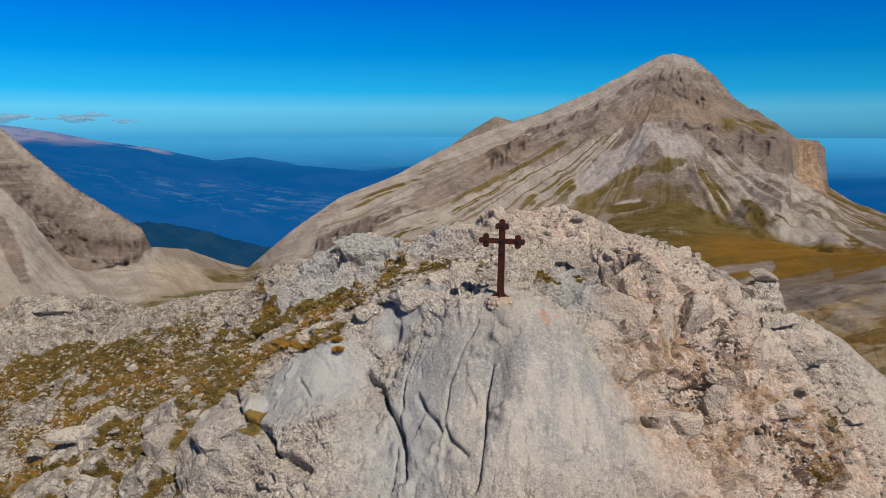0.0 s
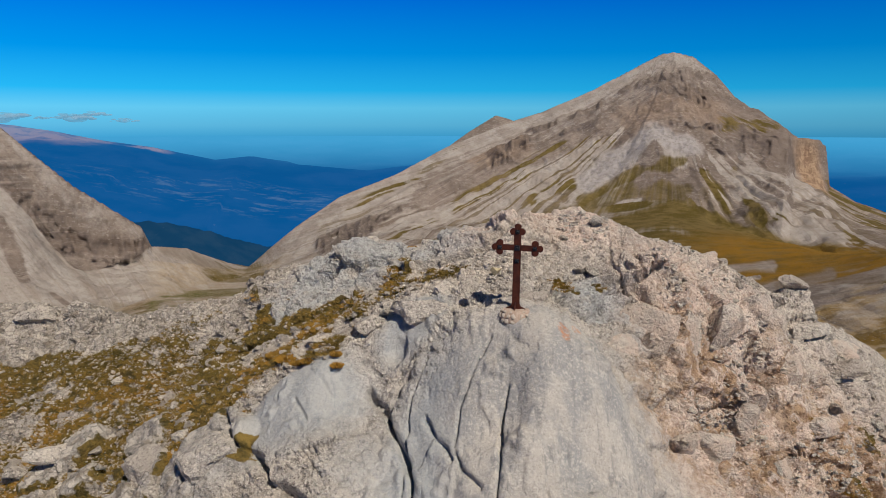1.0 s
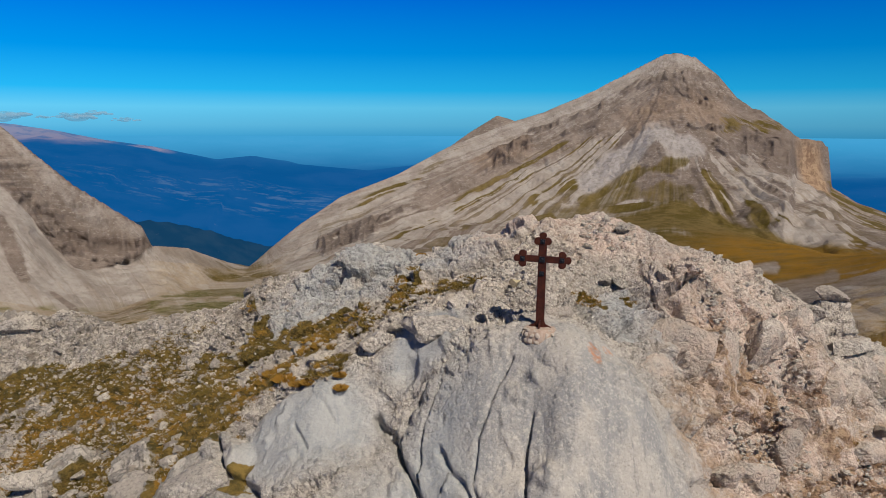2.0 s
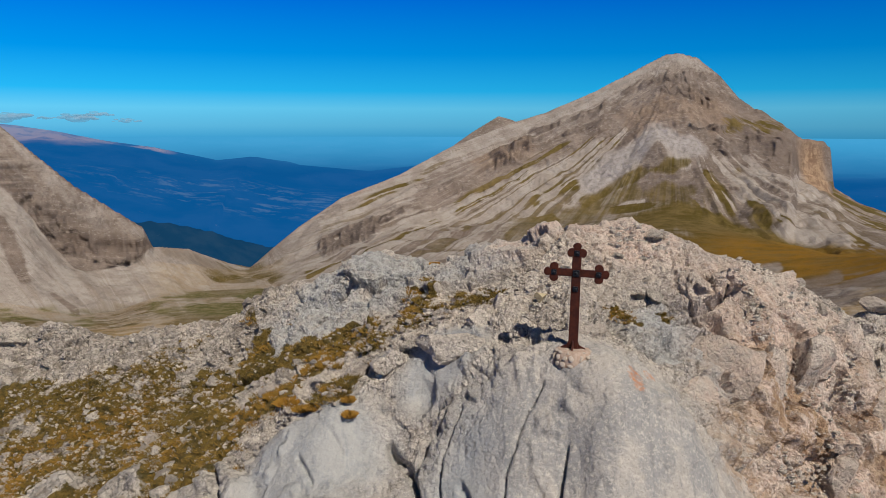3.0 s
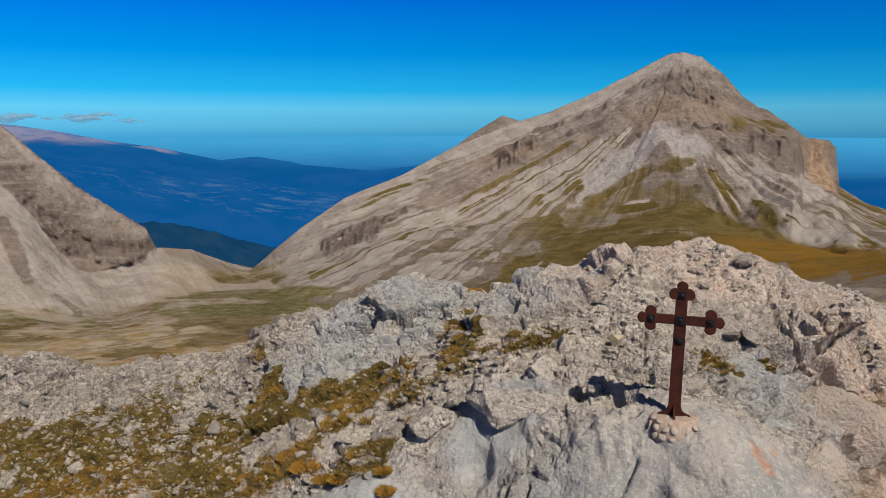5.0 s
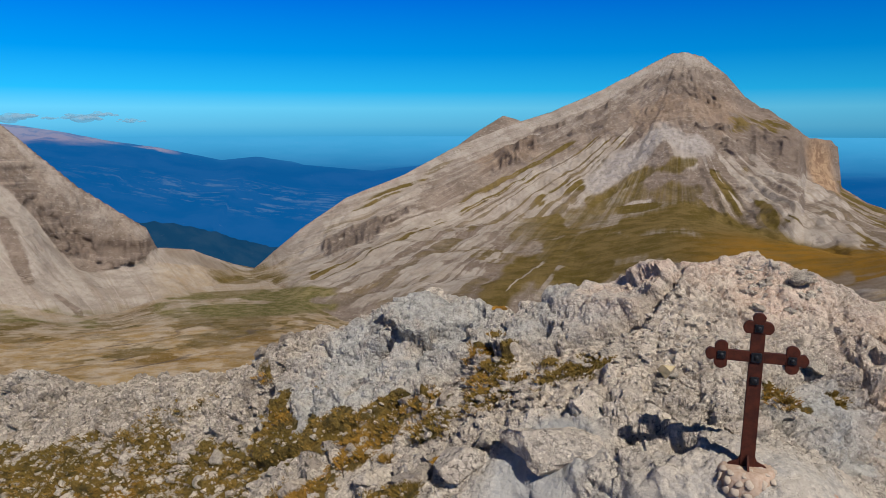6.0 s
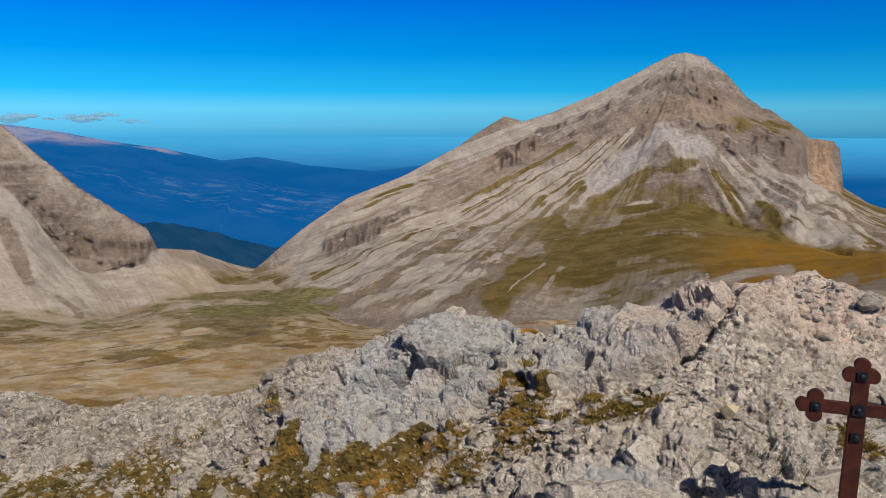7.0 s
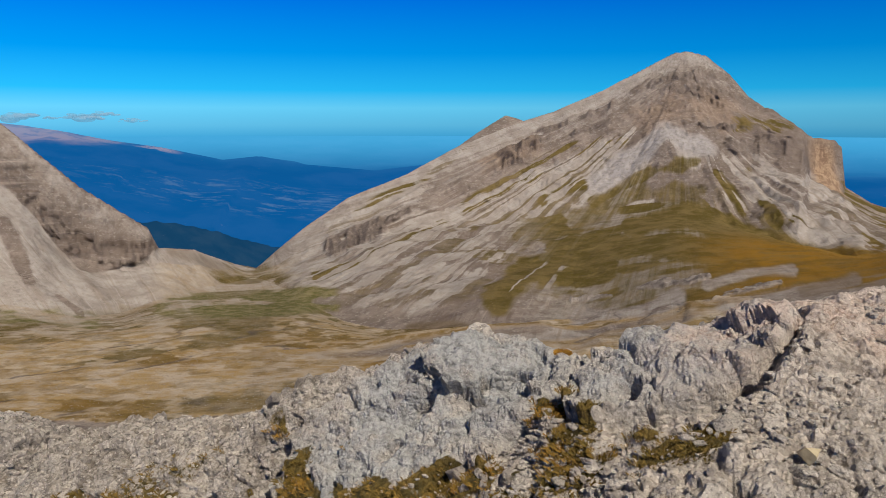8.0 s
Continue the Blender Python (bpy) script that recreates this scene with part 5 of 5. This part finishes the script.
def from_arrays(name, verts, faces, material, marks=None, sleek=False):
    me = bpy.data.meshes.new(name)
    n = faces.shape[1]
    me.vertices.add(len(verts))
    me.vertices.foreach_set("co", verts.astype(np.float32).ravel())
    me.loops.add(faces.size)
    me.loops.foreach_set("vertex_index", faces.astype(np.int32).ravel())
    me.polygons.add(len(faces))
    me.polygons.foreach_set("loop_start", (np.arange(len(faces)) * n).astype(np.int32))
    me.polygons.foreach_set("use_smooth", np.full(len(faces), sleek))
    me.update()
    for key, values in (marks or {}).items():
        me.attributes.new(key, "FLOAT", "POINT").data.foreach_set("value", values.astype(np.float32).ravel())
    me.materials.append(material)
    return new(name, me)


def tussock(px, py, spread, tall, gold_by, seed):
    rng = np.random.default_rng(seed)
    v, f = blades(rng, 420, spread * 0.8, tall * 0.8, 0.5)
    ob = from_arrays("grass_tussock", v, f, STRAW, {"gold": np.full(len(v), gold_by)})
    ob.location = (px, py, float(ground_at(np.array([px]), np.array([py]))[0]) + 0.03)
    return tagged(ob, "dense golden-brown tussock of dry mountain grass among stones" if gold_by > 0.3 else "olive-green tussock of mountain grass among stones", "grass", "grass tussocks")


summit_cross()
cross_footing()

# the larger rocks, from the front of the summit to its crest
for row in [(-0.45, 19.1, (1.15, 0.75, 0.5), -12, 0.5), (-1.75, 19.6, (0.55, 0.45, 0.36), 20, 0.4), (-2.6, 19.7, (0.42, 0.35, 0.26), 0, 0.35), (-8.5, 22.9, (0.42, 0.24, 0.26), 55, 0.3),
            (-8.0, 22.0, (0.30, 0.24, 0.2), 0, 0.3), (-11.4, 21.9, (1.25, 0.5, 0.45), 35, 0.28), (-13.2, 22.2, (0.8, 0.5, 0.45), 10, 0.4), (-10.2, 21.3, (0.5, 0.36, 0.3), 40, 0.35),
            (-7.7, 19.3, (0.95, 0.7, 0.65), 15, 0.3), (-7.1, 20.0, (0.5, 0.42, 0.4), 50, 0.4), (-5.4, 17.6, (1.0, 0.8, 0.8), 0, 0.36), (-10.3, 19.7, (0.8, 0.55, 0.5), 20, 0.3),
            (11.6, 24.6, (0.62, 0.45, 0.36), -10, 0.3), (12.0, 23.8, (0.75, 0.5, 0.5), 20, 0.4), (13.1, 23.9, (0.9, 0.55, 0.4), 5, 0.35), (10.3, 23.4, (0.6, 0.5, 0.42), 30, 0.4),
            (8.9, 23.6, (0.3, 0.25, 0.2), 0, 0.3), (6.6, 23.2, (0.22, 0.2, 0.15), 0, 0.3), (-15.8, 28.4, (1.1, 0.7, 0.5), 0, 0.4), (-14.0, 28.2, (0.6, 0.4, 0.5), 30, 0.4), (-4.7, 21.2, (0.4, 0.3, 0.24), 10, 0.35),
            (-3.4, 20.3, (0.36, 0.3, 0.22), 70, 0.35), (-10.9, 24.6, (0.35, 0.25, 0.2), 15, 0.3), (2.3, 18.9, (0.5, 0.3, 0.25), 30, 0.45), (0.95, 19.45, (0.62, 0.42, 0.42), -15, 0.45), (0.1, 19.6, (0.4, 0.35, 0.3), 25, 0.4)]:
    boulder(*row)

for row in [(5.55, 20.0, (1.05, 0.75, 1.15), 10, 0.72), (6.7, 20.3, (0.85, 0.7, 1.0), -25, 0.68), (4.5, 18.6, (0.8, 0.6, 0.6), 30, 0.5), (7.9, 21.0, (0.8, 0.6, 0.9), 15, 0.66), (8.3, 19.9, (0.7, 0.5, 0.7), 40, 0.6),
            (9.3, 22.3, (0.9, 0.6, 0.8), -15, 0.64), (10.4, 22.0, (0.7, 0.6, 0.75), 30, 0.6), (7.0, 18.7, (0.6, 0.5, 0.5), 0, 0.45), (9.6, 20.6, (0.7, 0.55, 0.6), 60, 0.45), (11.2, 21.4, (0.6, 0.5, 0.45), 20, 0.4),
            (5.9, 17.6, (0.6, 0.45, 0.45), 50, 0.45), (13.6, 24.9, (0.8, 0.6, 0.5), 0, 0.45), (14.2, 22.9, (0.7, 0.5, 0.5), 35, 0.4), (6.2, 22.0, (0.9, 0.7, 0.5), -30, 0.55), (8.0, 22.9, (0.8, 0.5, 0.5), 20, 0.5)]:
    boulder(*row, label="bulging pinkish limestone block in the summit wall", seed=60, stone=WALL_STONE)
tan = link_bm("tan_stone", rock_bm(77, (0.24, 0.14, 0.17), 3, 10, 0.03), TAN)
tan.matrix_world = pose(1.5, 20.2, float(ground_at(np.array([1.5]), np.array([20.2]))[0]) + 0.12, 20, 10, 15)
tagged(tan, "flat tan stone slab propped on pale rubble", "stone")

for n, row in enumerate([(-4.18, 20.07, 0.26, 0.26, 0.8), (-3.7, 19.25, 0.17, 0.17, 0.6), (-3.4, 19.0, 0.17, 0.16, 0.7), (-2.62, 18.85, 0.15, 0.15, 0.6), (-2.55, 18.5, 0.16, 0.16, 0.8), (-3.13, 19.35, 0.17, 0.15, 0.5),
                         (-2.1, 19.9, 0.17, 0.18, 0.6), (-4.6, 20.65, 0.28, 0.2, 0.5), (-3.05, 20.85, 0.2, 0.16, 0.3), (-3.5, 21.8, 0.3, 0.2, 0.5), (3.5, 20.3, 0.22, 0.09, 0.1), (3.3, 19.9, 0.2, 0.08, 0.1),
                         (4.2, 20.3, 0.16, 0.09, 0.1), (-1.2, 21.95, 0.28, 0.10, 0.0), (-0.85, 21.2, 0.25, 0.09, 0.2), (-1.9, 21.1, 0.22, 0.10, 0.6), (-0.9, 24.6, 0.2, 0.10, 0.9), (-7.0, 19.3, 0.3, 0.22, 0.7)]):
    tussock(*row, 400 + n)

# turf: thousands of small tussocks in the patches of soil
rng = np.random.default_rng(12)
tv, tf, tg, base_v = [], [], [], 0
kinds = [blades(rng, 40, 0.13, 0.045, 1.3) for _ in range(8)]
tries = np.stack([rng.uniform(-17.5, 14, 60000), rng.uniform(18, 29, 60000)], -1)
i = np.clip(np.searchsorted(gx, tries[:, 0]), 1, len(gx) - 1)
j = np.clip(np.searchsorted(gy, tries[:, 1]), 1, len(gy) - 1)
keep = tries[GRASS_AT[j, i] > rng.uniform(0.3, 1.1, len(tries))][:7500]
heights = ground_at(keep[:, 0], keep[:, 1])
golden = smooth(-0.25, 0.35, rough(np.stack([keep[:, 0], keep[:, 1], heights * 0], -1), 1.6, 3, 55))
for (px, py), h, g in zip(keep, heights, golden):
    v, f = kinds[rng.integers(8)]
    a, s = rng.uniform(0, 6.28), rng.uniform(0.6, 1.35)
    c, q = math.cos(a) * s, math.sin(a) * s
    tv.append(np.stack([v[:, 0] * c - v[:, 1] * q + px, v[:, 0] * q + v[:, 1] * c + py, v[:, 2] * s + h + 0.02], -1))
    tf.append(f + base_v)
    tg.append(np.full(len(v), g * rng.uniform(0.1, 0.8)))
    base_v += len(v)
turf_ob = from_arrays("turf", np.concatenate(tv), np.concatenate(tf), STRAW, {"gold": np.concatenate(tg)})
tagged(turf_ob, "patchy olive and golden dry mountain turf", "grass", kind="stuff")

# loose stones: some hundreds of their own, the rest as rubble
stone_meshes = []
for k in range(9):
    b2 = rock_bm(500 + k, (1.0, 0.8, 0.6), 2, 12, 0.10)
    me = bpy.data.meshes.new("stone")
    b2.to_mesh(me)
    b2.free()
    me.materials.append(STONE)
    stone_meshes.append(me)


def rubble_places(count, seed):
    r = np.random.default_rng(seed)
    spots = np.concatenate([np.stack([r.uniform(-17, -2.5, count), r.uniform(18.5, 29, count)], -1), np.stack([r.uniform(-2.5, 5, count // 5), r.uniform(19.5, 23, count // 5)], -1),
                            np.stack([r.uniform(6, 15.5, count // 3), r.uniform(18.5, 25, count // 3)], -1)])
    lumps = rough(np.stack([spots[:, 0], spots[:, 1], 0 * spots[:, 0]], -1), 1.5, 3, seed)
    bare = OUTCROP_AT[np.clip(np.searchsorted(gy, spots[:, 1]), 0, len(gy) - 1), np.clip(np.searchsorted(gx, spots[:, 0]), 0, len(gx) - 1)]
    spots = spots[(lumps > r.uniform(-0.7, 0.6, len(spots))) & (bare < 0.3)]
    r.shuffle(spots)
    return spots, r


spots, r = rubble_places(420, 31)
for (px, py), h in zip(spots[:290], ground_at(spots[:290, 0], spots[:290, 1])):
    ob = new("stone", stone_meshes[r.integers(9)])
    s = float(np.clip(r.lognormal(-1.75, 0.4), 0.10, 0.36))
    ob.matrix_world = pose(px, py, h + 0.12 * s, r.uniform(-25, 25), r.uniform(-25, 25), r.uniform(0, 360)) @ Matrix.Diagonal((s, s, s, 1))
    tagged(ob, "loose pale limestone stone lying on the slope", "stone", "loose stones on the slope")

small = []
for k in range(6):
    b2 = rock_bm(700 + k, (1.0, 0.8, 0.6), 1, 8, 0.10)
    b2.verts.ensure_lookup_table()
    small.append((np.array([v.co[:] for v in b2.verts]), np.array([[v.index for v in f.verts] for f in b2.faces])))
    b2.free()
spots, r = rubble_places(21000, 41)
spots = spots[:17000]
tv, tf, base_v = [], [], 0
for (px, py), h in zip(spots, ground_at(spots[:, 0], spots[:, 1])):
    v, f = small[r.integers(6)]
    s = float(np.clip(r.lognormal(-2.95, 0.5), 0.025, 0.18))
    a = r.uniform(0, 6.28)
    c, q = math.cos(a) * s, math.sin(a) * s
    tv.append(np.stack([v[:, 0] * c - v[:, 1] * q + px, v[:, 0] * q + v[:, 1] * c + py, v[:, 2] * s * r.uniform(0.7, 1.3) + h + 0.30 * s], -1))
    tf.append(f + base_v)
    base_v += len(v)
tagged(from_arrays("rubble", np.concatenate(tv), np.concatenate(tf), SCREE), "small broken limestone rubble over the slope", "rubble", kind="stuff")

# pale chips of stone strewn through the turf
r = np.random.default_rng(77)
pick = keep[r.permutation(len(keep))[:4200]] + r.normal(0, 0.10, (4200, 2))
tv, tf, base_v = [], [], 0
for (px, py), h in zip(pick, ground_at(pick[:, 0], pick[:, 1])):
    v, f = small[r.integers(6)]
    s = float(np.clip(r.lognormal(-2.95, 0.5), 0.02, 0.16))
    a = r.uniform(0, 6.28)
    c, q = math.cos(a) * s, math.sin(a) * s
    tv.append(np.stack([v[:, 0] * c - v[:, 1] * q + px, v[:, 0] * q + v[:, 1] * c + py, v[:, 2] * s + h + 0.04], -1))
    tf.append(f + base_v)
    base_v += len(v)
tagged(from_arrays("stone_chips", np.concatenate(tv), np.concatenate(tf), SCREE), "pale limestone chips strewn through the turf", "stones", kind="stuff")


# ---- wisps of cloud over the far plateau ----
def cloud_vapour():
    m, nt, bsdf = nodes_of("thin_cloud")
    k = Kit(nt)
    bsdf.inputs["Base Color"].default_value = (0.12, 0.12, 0.12, 1)
    bsdf.inputs["Emission Color"].default_value, bsdf.inputs["Emission Strength"].default_value = (0.13, 0.32, 0.47, 1), 1.0     # added glow: stands in for the blue air before it and sunlight on it
    bsdf.inputs["Roughness"].default_value = 1.0
    see = nt.nodes.new("ShaderNodeBsdfTransparent")
    blend = nt.nodes.new("ShaderNodeMixShader")
    k.feed(blend.inputs[0], k.step(k.noise(60, 4, 0.55), 0.36, 0.62, 0.12, 0.75))
    nt.links.new(see.outputs[0], blend.inputs[1])
    nt.links.new(bsdf.outputs[0], blend.inputs[2])
    for n in nt.nodes:
        if n.type == "OUTPUT_MATERIAL":
            nt.links.new(blend.outputs[0], n.inputs[0])
    return m


VAPOUR = cloud_vapour()
for bearing_, high_, wide_, tall_, seed_ in [(-26.2, 46, 90, 42, 1), (-25.0, 62, 70, 26, 2), (-30.4, 34, 100, 46, 3), (-23.2, 28, 70, 22, 4), (-32.4, 34, 60, 32, 5), (-28.2, 40, 40, 16, 6)]:
    rr = random.Random(seed_)
    bm = bmesh.new()
    for n in range(9):
        u = -1 + (n + rr.uniform(0.2, 0.8)) / 4.5
        s = tall_ * (1 - 0.6 * abs(u)) * rr.uniform(0.35, 0.8)
        bmesh.ops.create_icosphere(bm, subdivisions=3, radius=1.0, matrix=Matrix.Translation((u * wide_, rr.uniform(-20, 20), rr.uniform(-0.2, 0.5) * tall_)) @ Matrix.Diagonal((s * 1.9, s * 1.2, s * 0.6, 1)))
    for v in bm.verts:
        v.co *= 1 + 0.12 * noise.noise(v.co / 14.0)
    a = radians(bearing_)
    cloud = link_bm("cloud", bm, VAPOUR, None, "", True)
    cloud.matrix_world = pose(4500 * math.sin(a), 4500 * math.cos(a), high_, 0, 0, -bearing_)
    tagged(cloud, "thin grey wisp of cloud over the far plateau", "cloud", "clouds over the plateau")
